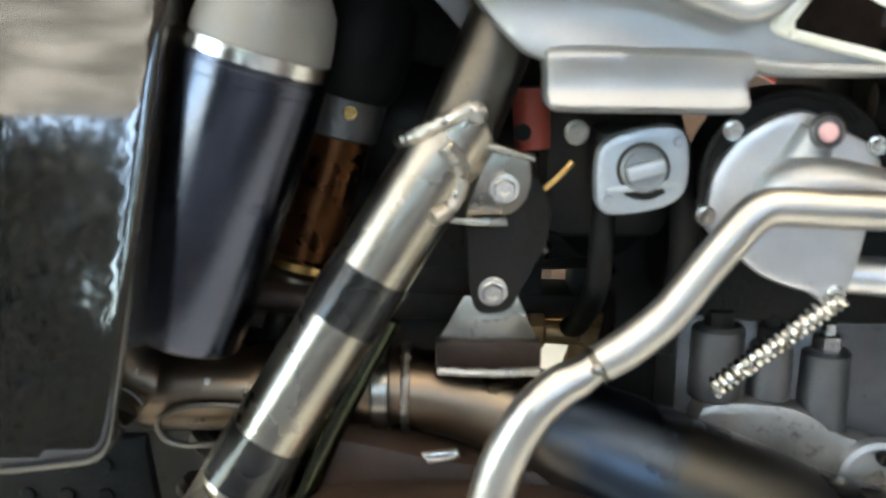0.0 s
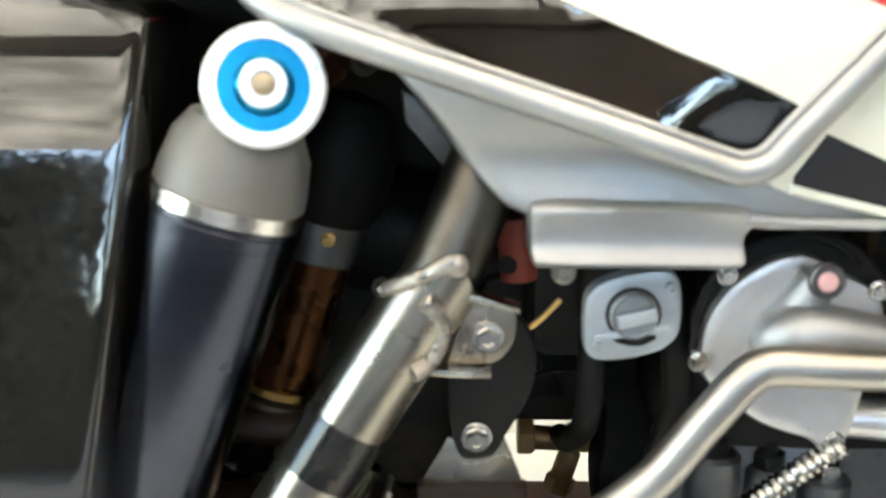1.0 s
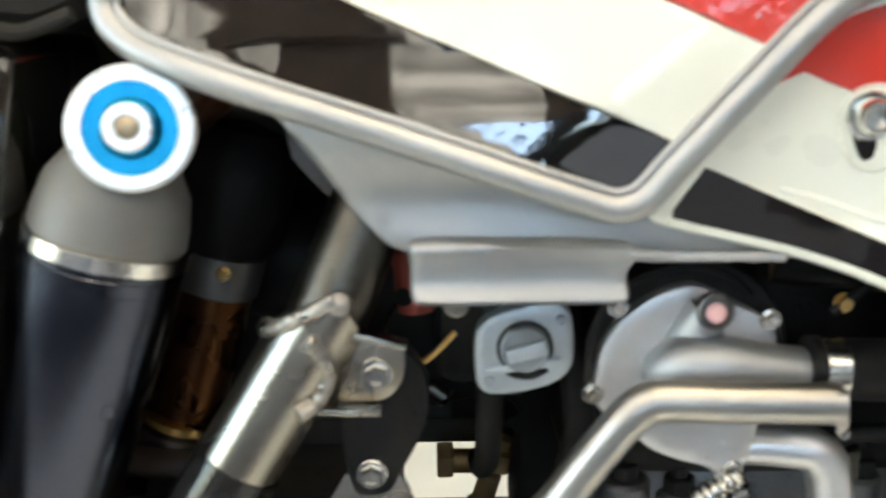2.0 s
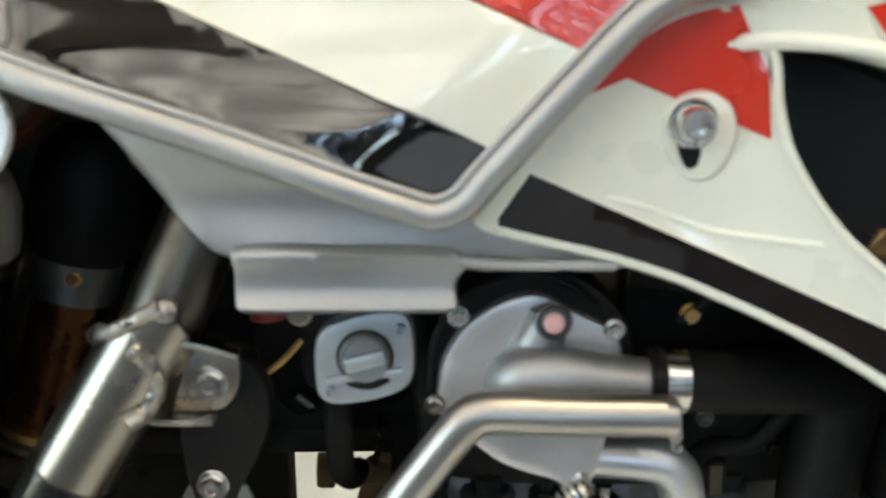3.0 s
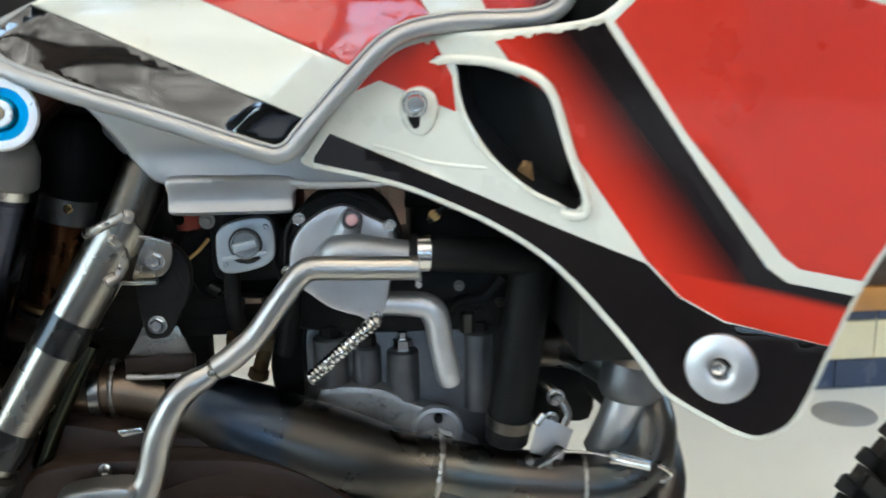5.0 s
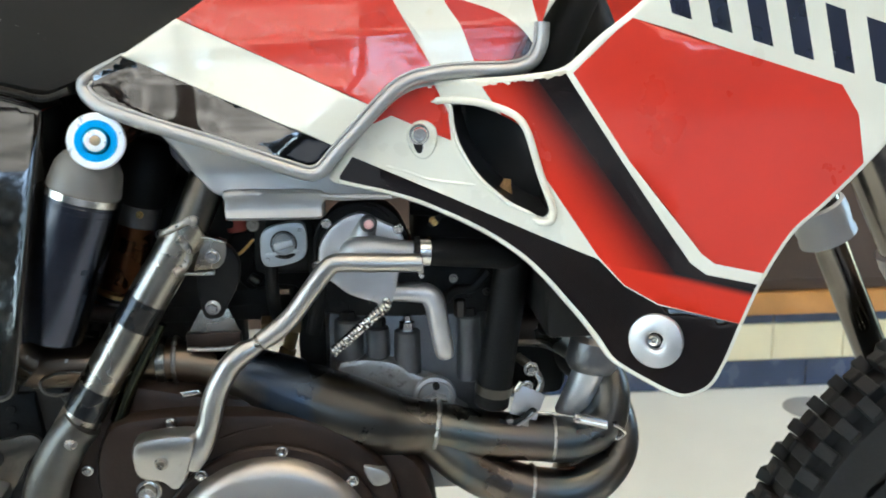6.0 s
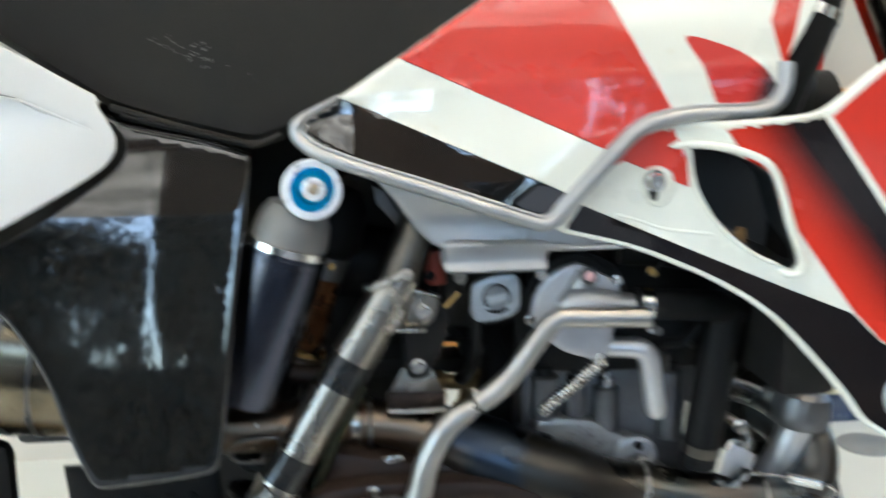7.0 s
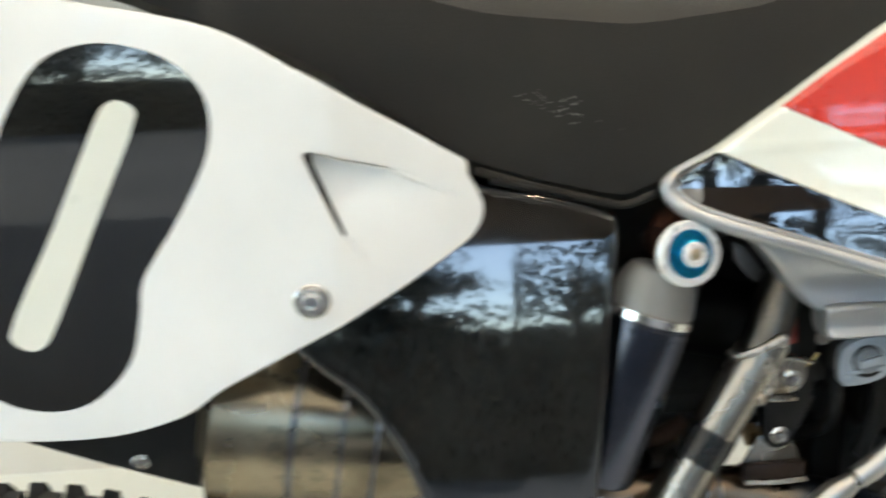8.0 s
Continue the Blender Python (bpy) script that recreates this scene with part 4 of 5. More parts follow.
# inner fender and silencer
part("inner_fender", panel(curve([(-0.62, 0.81), (-0.523, 0.770), (-0.447, 0.741), (-0.370, 0.718), (-0.33, 0.74), (-0.35, 0.82), (-0.40, 0.85), (-0.62, 0.87)], 4, True), lambda x, z: -0.095, 0.004, 0.003, 0.02), RUBBER, bike, "black plastic inner fender")
bolt((-0.442, -0.096, 0.750), 0.009, bike)
can = part("silencer", lathe((-0.195, -0.080, 0.752), (-0.985, 0.0, 0.17), [(0, 0.034), (0.012, 0.050), (0.03, 0.060), (0.05, 0.066), (0.12, 0.072), (0.17, 0.074), (0.19, 0.073), (0.20, 0.05)], 48), SILENCER, bike, "smoked titanium silencer with clamped bands")
for d, r in ((0.045, 0.0642), (0.068, 0.0675), (0.092, 0.0696), (0.125, 0.0722)):
    c = Vector((-0.195, -0.080, 0.752)) + Vector((-0.985, 0, 0.17)).normalized() * d
    part("band", lathe(c, (-0.985, 0.12, 0.17), [(-0.003, r - 0.002), (-0.0025, r + 0.0012), (0.0025, r + 0.0014), (0.003, r - 0.002)], 48), BLUED, can, "blued band")
part("tail_pipe", tube([(-0.39, -0.05, 0.785), (-0.5, -0.035, 0.82), (-0.62, -0.03, 0.85)], 0.04, 24), STEEL_D, bike)

# ---- reservoir can with its mounting cap ----
res_axis = Vector((-0.041, 0, -0.134)).normalized()
top = Vector((-0.0715, -0.140, 0.866))
can2 = part("reservoir", lathe(top, res_axis, [(0.012, 0.0292), (0.0135, 0.0312), (0.03, 0.0313), (0.131, 0.0263), (0.1345, 0.0252), (0.1365, 0.0225), (0.1365, 0)], 48), CAN, bike, "dark anodised tapered reservoir can")
part("collar", lathe(top, res_axis, [(0.006, 0.0299), (0.0068, 0.0317), (0.0125, 0.0319), (0.0135, 0.0299)], 48), BRIGHT, can2, "polished collar")
part("end_cap", lathe(top, res_axis, [(-0.024, 0.0), (-0.024, 0.017), (-0.022, 0.022), (-0.013, 0.0272), (0.0, 0.0294), (0.007, 0.0299)], 48), GREYCAP, can2, "grey moulded end cap")
part("sticker", lathe(top + Vector((0, -0.0004, 0)), res_axis, [(0.015, 0.0309), (0.0155, 0.03155), (0.0205, 0.0314), (0.021, 0.0308)], 48), CAN, can2)
cap_axis = Vector((0.16, -1, 0.16)).normalized()
cc = Vector((-0.0545, -0.161, 0.9020))
cap = part("mount_washer", lathe(cc, cap_axis, [(-0.012, 0.017), (-0.003, 0.0215), (0.0, 0.0224), (0.003, 0.0224), (0.0046, 0.0212), (0.0046, 0.0164), (0.003, 0.016)], 56), RINGW, can2, "thick polished washer")
part("spacer", lathe(cc, cap_axis, [(0.0042, 0.0166), (0.0040, 0.0156), (-0.0020, 0.0149), (-0.0040, 0.0138), (-0.0030, 0.0124), (0.0040, 0.0110), (0.0092, 0.0098), (0.0100, 0.0088), (0.0100, 0.007)], 48), BLUE, cap, "blue anodised cup with a conical boss")
part("sleeve", lathe(cc, cap_axis, [(0.009, 0.0086), (0.0122, 0.0084), (0.0129, 0.0077), (0.0129, 0.0045), (0.0108, 0.0041)], 32), RINGW, cap)
part("pin", lathe(cc, cap_axis, [(0.008, 0.0040), (0.0120, 0.0039), (0.0123, 0.0034), (0.0123, 0)], 24), mat("worn_brass", (0.46, 0.37, 0.25), 0.4, 1.0), cap, "worn dull brass pin")
part("frame_lug", tube([(-0.060, -0.13, 0.90), (-0.03, -0.10, 0.925), (0.01, -0.09, 0.945)], 0.018, 16), mat("brown_lacquer", (0.05, 0.02, 0.012), 0.16, 0, 0.6), bike, "glossy brown frame lug")
bolt((-0.0215, -0.128, 0.9095), 0.0085, bike, DARK)

# ---- shock absorber behind it ----
shock = part("shock_body", tube([(-0.046, -0.07, 0.830), (-0.056, -0.07, 0.797), (-0.068, -0.07, 0.758)], 0.0172, 28), GOLD, bike, "gold anodised shock absorber body")
part("dome", lathe((-0.046, -0.07, 0.836), (0.27, 0, 0.96), [(0, 0.021), (0.008, 0.0255), (0.03, 0.0262), (0.045, 0.024), (0.056, 0.016), (0.06, 0)], 40), RUBBER, shock, "black rubber bump dome")
part("collar", lathe((-0.0505, -0.07, 0.817), (0.27, 0, 0.96), [(0, 0.0186), (0.001, 0.0196), (0.020, 0.0200), (0.021, 0.0186)], 36), ALLOY_D, shock, "grey collar")
bolt((-0.042, -0.0895, 0.829), 0.005, shock, BRASS)
for i in range(3):
    c = Vector((-0.0685, -0.07, 0.757)) + Vector((-0.27, 0, -0.96)) * i * 0.007
    part("ring", lathe(c, (-0.27, 0, -0.96), [(0, 0.0185), (0.0008, 0.0205), (0.0045, 0.0205), (0.0053, 0.0185)], 36), BRASS if i != 1 else STEEL, shock)
part("spring", helix((-0.074, -0.07, 0.737), (-0.115, -0.07, 0.60), 0.026, 0.0055, 5), DARK, shock)
part("shaft", rod((-0.074, -0.07, 0.745), (-0.118, -0.07, 0.59), 0.008), STEEL_D, shock)
part("linkage", tube([(-0.09, -0.09, 0.742), (-0.055, -0.09, 0.738), (-0.03, -0.08, 0.745)], 0.008, 14), BRONZE, bike)

# ---- frame ----
Y = -0.148
AX, AN = Vector((-0.525, 0, -0.851)), Vector((0.851, 0, -0.525))
TUBE_N, TUBE_R = -0.427, 0.0173


def on_tube(along, side=0.0, out=0.0):
    """A point of the slanting frame tube: along its line, to its side, out of its plane."""
    p = AN * (TUBE_N + side) + AX * along
    p.y = Y + 0.004 - (along + 0.68) * 0.065 + out
    return p


tube_bm = tube([tuple(on_tube(a)) for a in (-0.722, -0.68, -0.62, -0.56, -0.505)], TUBE_R, 48, 20)
for v in tube_bm.verts:
    side, along = v.co.dot(AN) - TUBE_N, v.co.dot(AX)
    limit = -0.692 - (side + TUBE_R) * (0.030 / TUBE_R) if side < 0 else -0.722 + side * 0.7
    if along < limit:
        v.co += AX * (limit - along)
down = part("frame_tube", tube_bm, STEEL, bike, "bare brushed steel frame tube with black tape")
part("frame_foot", tube([(-0.086, Y - 0.012, 0.668), (-0.099, Y - 0.012, 0.652), (-0.118, Y - 0.012, 0.617), (-0.128, Y - 0.008, 0.575), (-0.124, Y, 0.50), (-0.09, Y + 0.02, 0.42)], [0.0172, 0.0178, 0.0185, 0.020, 0.022, 0.022], 32), FOOT, bike, "dull grey cast frame foot")
part("foot_weld", lathe((-0.0925, Y - 0.028, 0.655), (0.3, -1, 0.3), [(-0.004, 0.006), (0.0015, 0.005), (0.003, 0.002), (0.003, 0)], 14), WELD, bike)
part("frame_tube_upper", tube([(-0.004, Y + 0.004, 0.795), (0.006, Y + 0.008, 0.820), (0.0145, Y + 0.012, 0.840), (0.026, Y + 0.02, 0.868), (0.042, Y + 0.032, 0.905)], 0.0157, 32), STEEL_D, bike, "darker upper frame tube")
seam_pts = []
for k in range(11):
    a = radians(-12 + k * 9.8)
    side = -TUBE_R * math.cos(a)
    seam_pts.append(tuple(on_tube(-0.692 - max(0.0, side + TUBE_R) * (0.030 / TUBE_R), side * 1.03, -TUBE_R * math.sin(a) * 1.03)))
part("weld_seam", bead(seam_pts, 0.0034, 2), WELD, down, "wide weld seam")
part("weld_end", lathe(on_tube(-0.719, 0.001, -0.0165), (0.1, -1, 0.3), [(-0.004, 0.0052), (0.0012, 0.0042), (0.0026, 0.002), (0.003, 0)], 16), WELD, down)
for a, b in ((-0.639, -0.614), (-0.554, -0.528)):
    part("tape", tube([tuple(on_tube(a)), tuple(on_tube((a + b) / 2)), tuple(on_tube(b))], 0.0180, 40, 4), TAPE, down, "black tape wrap")
part("return_tube", tube([(-0.022, -0.138, 0.745), (-0.045, -0.142, 0.700), (-0.062, -0.142, 0.660)], 0.0068, 14), mat("green_tinted_tube", (0.055, 0.06, 0.04), 0.2, 1.0), bike, "thin olive tinted tube")
part("backbone", tube([(0.05, 0, 0.93), (0.2, 0, 0.93), (0.42, 0, 0.95)], 0.03, 20), DARK, bike)
part("down_tube", tube([(0.42, 0, 0.93), (0.40, 0, 0.75), (0.36, 0.0, 0.5), (0.25, 0, 0.36), (0.0, 0, 0.33), (-0.10, 0, 0.42)], 0.022, 20), STEEL_D, bike)
part("headstock", rod((0.40, 0, 0.90), (0.345, 0, 1.03), 0.032, seg=28), DARK, bike)

# bracket welded to the tube, rubber link plate and lower bracket
brk = part("mount_bracket", plate(curve([(0.004, 0.8205), (0.014, 0.8225), (0.026, 0.8200), (0.0365, 0.8165), (0.0385, 0.808), (0.0365, 0.799), (0.030, 0.7925), (0.018, 0.7915), (0.006, 0.7935)], 4, True), -0.1465, 0.003), STEEL, bike, "bent steel bracket welded to the frame tube")
part("top_fold", plate([(0.010, 0.8245), (0.024, 0.8222), (0.0395, 0.8175), (0.0395, 0.8150), (0.024, 0.8193), (0.010, 0.8218)], -0.1545, 0.009, 0.0012), STEEL, brk)
part("bottom_fold", plate([(0.005, 0.7925), (0.016, 0.7915), (0.0285, 0.7912), (0.0285, 0.7890), (0.016, 0.7888), (0.004, 0.7898)], -0.1545, 0.009, 0.0009), STEEL, brk)
part("weld", bead([(0.0020, -0.1600, 0.8225), (0.0062, -0.1585, 0.8185), (0.0090, -0.1560, 0.8120), (0.0085, -0.1545, 0.8040), (0.0045, -0.1560, 0.7965), (-0.0020, -0.1610, 0.7930)], 0.0040, 4), WELD, brk)
bolt((0.0272, -0.147, 0.8035), 0.0095, brk)
link = part("link_plate", plate(curve([(0.012, 0.802), (0.022, 0.812), (0.038, 0.810), (0.047, 0.796), (0.046, 0.778), (0.035, 0.756), (0.030, 0.748), (0.018, 0.747), (0.014, 0.756), (0.012, 0.775)], 4, True), -0.138, 0.012), DARK, bike, "black rubber-coated link plate")
bolt((0.0235, -0.1385, 0.757), 0.0095, link)
low = part("pipe_bracket", plate([(0.0115, 0.753), (0.0355, 0.753), (0.0435, 0.733), (0.0435, 0.722), (0.001, 0.722), (0.001, 0.734)], -0.131, 0.003, 0.0008), STEEL, bike, "folded steel bracket welded to the exhaust pipe")
part("fold", block(-0.001, 0.0455, -0.137, -0.128, 0.7205, 0.7335, 0.0015), BRONZE, low)
part("weld", bead([(0.0, -0.138, 0.7205), (0.022, -0.139, 0.720), (0.045, -0.138, 0.7205)], 0.0022, 10), WELD, low)

# ---- exhaust ----
def weld_ring(c, axis, rad, parent, wire=0.0019):
    q = Vector(axis).to_track_quat("Z", "X").to_matrix()
    pts = [tuple(Vector(c) + q @ Vector((rad * math.cos(a * math.pi / 22), rad * math.sin(a * math.pi / 22), 0))) for a in range(44)]
    return part("weld_ring", tube(pts, [wire * (1.0 if i % 2 else 0.7) * random.uniform(0.85, 1.15) for i in range(44)], 8, 2, False, True), WELD, parent, "bright scaly weld bead")



ex = part("exhaust_pipe", tube([(-0.20, -0.10, 0.725), (-0.140, -0.105, 0.700), (-0.077, -0.108, 0.701), (-0.026, -0.110, 0.7025), (0.012, -0.112, 0.698), (0.046, -0.116, 0.688), (0.080, -0.120, 0.673), (0.115, -0.122, 0.657), (0.150, -0.122, 0.644), (0.182, -0.121, 0.6365), (0.2125, -0.120, 0.6335)], [0.022, 0.0195, 0.0185, 0.0190, 0.0198, 0.0250, 0.0310, 0.0338, 0.0330, 0.0275, 0.0225], 36, 8), PIPE, bike, "heat-tinted exhaust pipe")
weld_ring((0.2125, -0.120, 0.6335), (0.98, 0, -0.18), 0.0222, ex, 0.0026)
weld_ring((-0.015, -0.1105, 0.7020), (1, 0, 0), 0.0194, ex, 0.0024)
part("slip_joint", lathe((-0.022, -0.1105, 0.7025), (-1, 0, 0), [(0, 0.0195), (0.001, 0.0208), (0.008, 0.0208), (0.009, 0.0195)], 36), STEEL, ex)
up = part("upper_header", tube([(0.2125, -0.120, 0.6335), (0.250, -0.120, 0.6245), (0.300, -0.120, 0.6180), (0.342, -0.119, 0.6150), (0.370, -0.112, 0.629), (0.377, -0.098, 0.657), (0.362, -0.078, 0.684), (0.33, -0.055, 0.70), (0.29, -0.04, 0.70)], [0.0225, 0.0222, 0.0213, 0.0208, 0.0203, 0.019, 0.019, 0.019, 0.019], 36, 8), PIPE, ex)
weld_ring((0.3195, -0.1198, 0.6162), (1, 0, -0.08), 0.0210, up)
lo = part("lower_header", tube([(0.205, -0.118, 0.628), (0.240, -0.122, 0.597), (0.275, -0.122, 0.576), (0.32, -0.122, 0.565), (0.36, -0.118, 0.571), (0.39, -0.09, 0.60), (0.375, -0.05, 0.65), (0.32, 0.0, 0.69)], [0.022, 0.022, 0.0215, 0.021, 0.0205, 0.020, 0.02, 0.02], 32, 8), PIPE, ex)
weld_ring((0.300, -0.122, 0.5688), (1, 0, -0.15), 0.0213, lo)
loop = tube([(-0.112, -0.131, 0.700), (-0.126, -0.132, 0.694), (-0.124, -0.132, 0.684), (-0.112, -0.132, 0.681), (-0.085, -0.131, 0.685), (-0.078, -0.130, 0.694), (-0.088, -0.131, 0.700)], 0.0016, 8, 6, False, True)
part("wire_loop", loop, STEEL_D, ex)
for x in (-0.105, -0.083):
    part("loop_weld", lathe((x, -0.122, 0.708), (0.1, -1, 0.5), [(0, 0.006), (0.003, 0.005), (0.005, 0)], 12), WELD, ex)
part("sleeve", tube([(-0.138, -0.105, 0.7005), (-0.07, -0.108, 0.7015)], 0.0215, 30), PIPE, ex)
sb = part("spring_bracket", plate([(0.280, 0.645), (0.285, 0.668), (0.293, 0.671), (0.312, 0.661), (0.304, 0.637)], -0.127, 0.002, 0.0006), COVER, bike, "small bright steel tab holding an exhaust spring")
part("hook", tube([(0.270, -0.132, 0.641), (0.280, -0.132, 0.638), (0.290, -0.132, 0.642), (0.299, -0.132, 0.650), (0.303, -0.132, 0.648)], 0.0022, 8), DARK, sb)
part("hook_wire", tube([(0.272, -0.133, 0.633), (0.284, -0.133, 0.635), (0.296, -0.133, 0.642), (0.304, -0.133, 0.649)], 0.0014, 8), STEEL, sb)
for x in (0.276, 0.290):
    part("hook_tab", block(x, x + 0.006, -0.134, -0.122, 0.632, 0.642, 0.001), STEEL, sb)
part("wire", tube([(0.300, -0.131, 0.647), (0.320, -0.131, 0.645), (0.340, -0.131, 0.640)], 0.0011, 6), BRIGHT, sb)
part("spring", helix((0.338, -0.131, 0.640), (0.368, -0.131, 0.632), 0.0042, 0.0012, 14, 6), BRIGHT, sb)
part("tail_hook", tube([(0.367, -0.131, 0.632), (0.378, -0.130, 0.630), (0.386, -0.128, 0.622), (0.379, -0.128, 0.617), (0.374, -0.128, 0.624)], 0.0015, 8), BRIGHT, sb)
cup = part("header_cup", lathe((0.363, -0.108, 0.724), (-0.12, -0.02, -1), [(0, 0.0), (0, 0.0135), (0.002, 0.0162), (0.013, 0.0168), (0.0150, 0.0190), (0.0180, 0.0222), (0.034, 0.0245), (0.041, 0.0238), (0.0460, 0.0205), (0.0480, 0.0145)], 40), ALLOY_D, bike, "grey cast cup on a short tube")
part("cup_tube", tube([(0.357, -0.106, 0.678), (0.349, -0.102, 0.654), (0.341, -0.095, 0.63)], 0.0145, 24), COVER, cup)
for d in (0.004, 0.0095):
    part("cup_ring", lathe((0.363 - 0.12 * d, -0.108, 0.724 - d), (-0.12, -0.02, -1), [(0, 0.0165), (0.0006, 0.0180), (0.0026, 0.0180), (0.0032, 0.0165)], 32), BRIGHT, cup)

# ---- engine ----
eng = part("engine_block", block(0.115, 0.275, -0.085, 0.09, 0.55, 0.735, 0.012), ALLOY_D, bike, "grey cast engine cylinder and head")
for x, z0, z1, r in ((0.1365, 0.690, 0.728, 0.0135), (0.190, 0.668, 0.716, 0.0125), (0.163, 0.690, 0.720, 0.011), (0.247, 0.665, 0.728, 0.011)):
    post = part("stud_boss", rod((x, -0.088, z0), (x, -0.088, z1), r, r * 0.95, 24, 0.002), ALLOY_D, eng)
    part("nut", lathe((x, -0.088, z1), (0, 0, 1), [(0, 0.0075), (0.007, 0.0075), (0.008, 0.0065), (0.008, 0.0042), (0.013, 0.0042), (0.014, 0)], 6 if x > 0.15 else 8), DARK if x != 0.190 else BRIGHT, post)
part("head_flange", panel(curve([(0.128, 0.690), (0.172, 0.690), (0.196, 0.677), (0.217, 0.669), (0.236, 0.646), (0.246, 0.636), (0.22, 0.620), (0.165, 0.640), (0.13, 0.66)], 4, True), lambda x, z: -0.101, 0.02, 0.004, 0.008), FLANGE, eng, "grey machined flange")
boss = part("flange_boss", lathe((0.2135, -0.100, 0.655), (0, -1, 0), [(0, 0.020), (0.005, 0.019), (0.006, 0.016), (0.003, 0.014), (0.003, 0)], 32), ALLOY, eng)
part("union_nut", lathe((0.2135, -0.103, 0.650), (0.1, -1, -0.4), [(0, 0.012), (0.008, 0.012), (0.009, 0.010), (0.009, 0)], 6), BRIGHT, boss)
bolt((0.2145, -0.107, 0.667), 0.0065, boss, DARK, socket=True, washer=False)
part("cam_cover", panel(curve([(0.115, 0.776), (0.20, 0.779), (0.29, 0.770), (0.295, 0.735), (0.25, 0.728), (0.115, 0.733)], 4, True), lambda x, z: -0.092, 0.15, 0.008, 0.012), DARK, eng, "black cam cover")
for x in (0.205, 0.245, 0.275):
    bolt((x, -0.093, 0.748), 0.007, eng, DARK)
part("crankcase", panel(curve([(-0.086, 0.676), (-0.052, 0.690), (0.004, 0.680), (0.066, 0.672), (0.110, 0.660), (0.160, 0.630), (0.20, 0.60), (0.215, 0.52), (0.17, 0.44), (0.05, 0.40), (-0.06, 0.42), (-0.11, 0.50), (-0.115, 0.60)], 4, True), lambda x, z: -0.140, 0.09, 0.008, 0.014), BRONZE, bike, "bronze-brown painted crankcase")
part("case_step", panel(curve([(-0.070, 0.655), (-0.030, 0.668), (0.03, 0.668), (0.10, 0.660), (0.155, 0.625), (0.180, 0.57), (0.165, 0.50), (0.10, 0.46), (0.02, 0.465), (-0.05, 0.52), (-0.08, 0.60)], 4, True), lambda x, z: -0.158, 0.02, 0.007, 0.012), BRONZE, bike)
part("cover_flange", lathe((0.067, -0.158, 0.540), (0, -1, 0), [(0, 0.100), (0.005, 0.100), (0.007, 0.098), (0.008, 0.088)], 72), BRONZE, bike)
cl = part("clutch_cover", lathe((0.067, -0.158, 0.540), (0, -1, 0), [(0.006, 0.0915), (0.009, 0.0912), (0.015, 0.0885), (0.020, 0.085), (0.0225, 0.079), (0.0235, 0.06), (0.024, 0)], 72), CLUTCH, bike, "round satin clutch cover")
for a in (83.5, 43, 127, -5, 175, 225, 310):
    bx, bz = 0.067 + 0.096 * math.cos(radians(a)), 0.540 + 0.096 * math.sin(radians(a))
    bolt((bx, -0.166, bz), 0.0075, cl, socket=True)
for x, z in ((-0.086, 0.623), (-0.014, 0.663)):
    bolt((x, -0.160, z), 0.007, bike)
part("case_plug", plate([(-0.007, 0.686), (0.009, 0.688), (0.011, 0.684), (-0.004, 0.681)], -0.150, 0.004), BRIGHT, bike)
part("case_rib", tube([(0.022, -0.1585, 0.645), (0.043, -0.159, 0.652), (0.070, -0.1585, 0.656)], [0.0008, 0.0014, 0.0008], 8), BRONZE, bike)
part("crankcase_core", block(-0.09, 0.19, -0.06, 0.12, 0.42, 0.615, 0.02), BRONZE, bike)
part("sump", block(-0.08, 0.20, -0.12, 0.12, 0.36, 0.46, 0.02), BRONZE, bike)

# kick lever
kick = part("kick_lever", tube([(0.1985, -0.1720, 0.7990), (0.160, -0.1720, 0.8000), (0.1300, -0.1720, 0.8010), (0.1222, -0.1720, 0.7965), (0.108, -0.1720, 0.7785), (0.092, -0.1720, 0.7570), (0.0765, -0.1720, 0.7430), (0.0665, -0.1720, 0.7365)], [0.0076, 0.0077, 0.0078, 0.0079, 0.0079, 0.0080, 0.0084, 0.0080], 28, 6), LEVER, bike, "bent satin metal kick lever")
part("lever_lower", tube([(0.0640, -0.1725, 0.7350), (0.0575, -0.1725, 0.7305), (0.0500, -0.1730, 0.7265), (0.0385, -0.1740, 0.7150), (0.0265, -0.1750, 0.6920), (0.0195, -0.1760, 0.6660), (0.009, -0.1760, 0.6430), (0.003, -0.1760, 0.6300)], [0.0066, 0.0082, 0.0090, 0.0094, 0.0096, 0.0098, 0.0108, 0.008], 28, 6), LEVER, kick)
part("joint", lathe((0.0655, -0.1721, 0.7360), (-0.82, -0.02, -0.57), [(-0.0035, 0.0072), (-0.003, 0.0076), (0.0012, 0.0076), (0.0018, 0.0066)], 28), STEEL_D, kick)
part("joint_pin", lathe((0.0640, -0.1795, 0.7360), (0, -1, 0.1), [(0, 0.0028), (0.0012, 0.0028), (0.0018, 0.0015), (0.0018, 0)], 16), STEEL, kick)
part("tip_plate", plate([(0.1945, 0.8060), (0.1992, 0.8055), (0.2005, 0.7925), (0.1990, 0.7905), (0.1950, 0.7925)], -0.1775, 0.010, 0.001), LEVER, kick)
bolt((0.1985, -0.176, 0.7895), 0.0045, kick, washer=False)
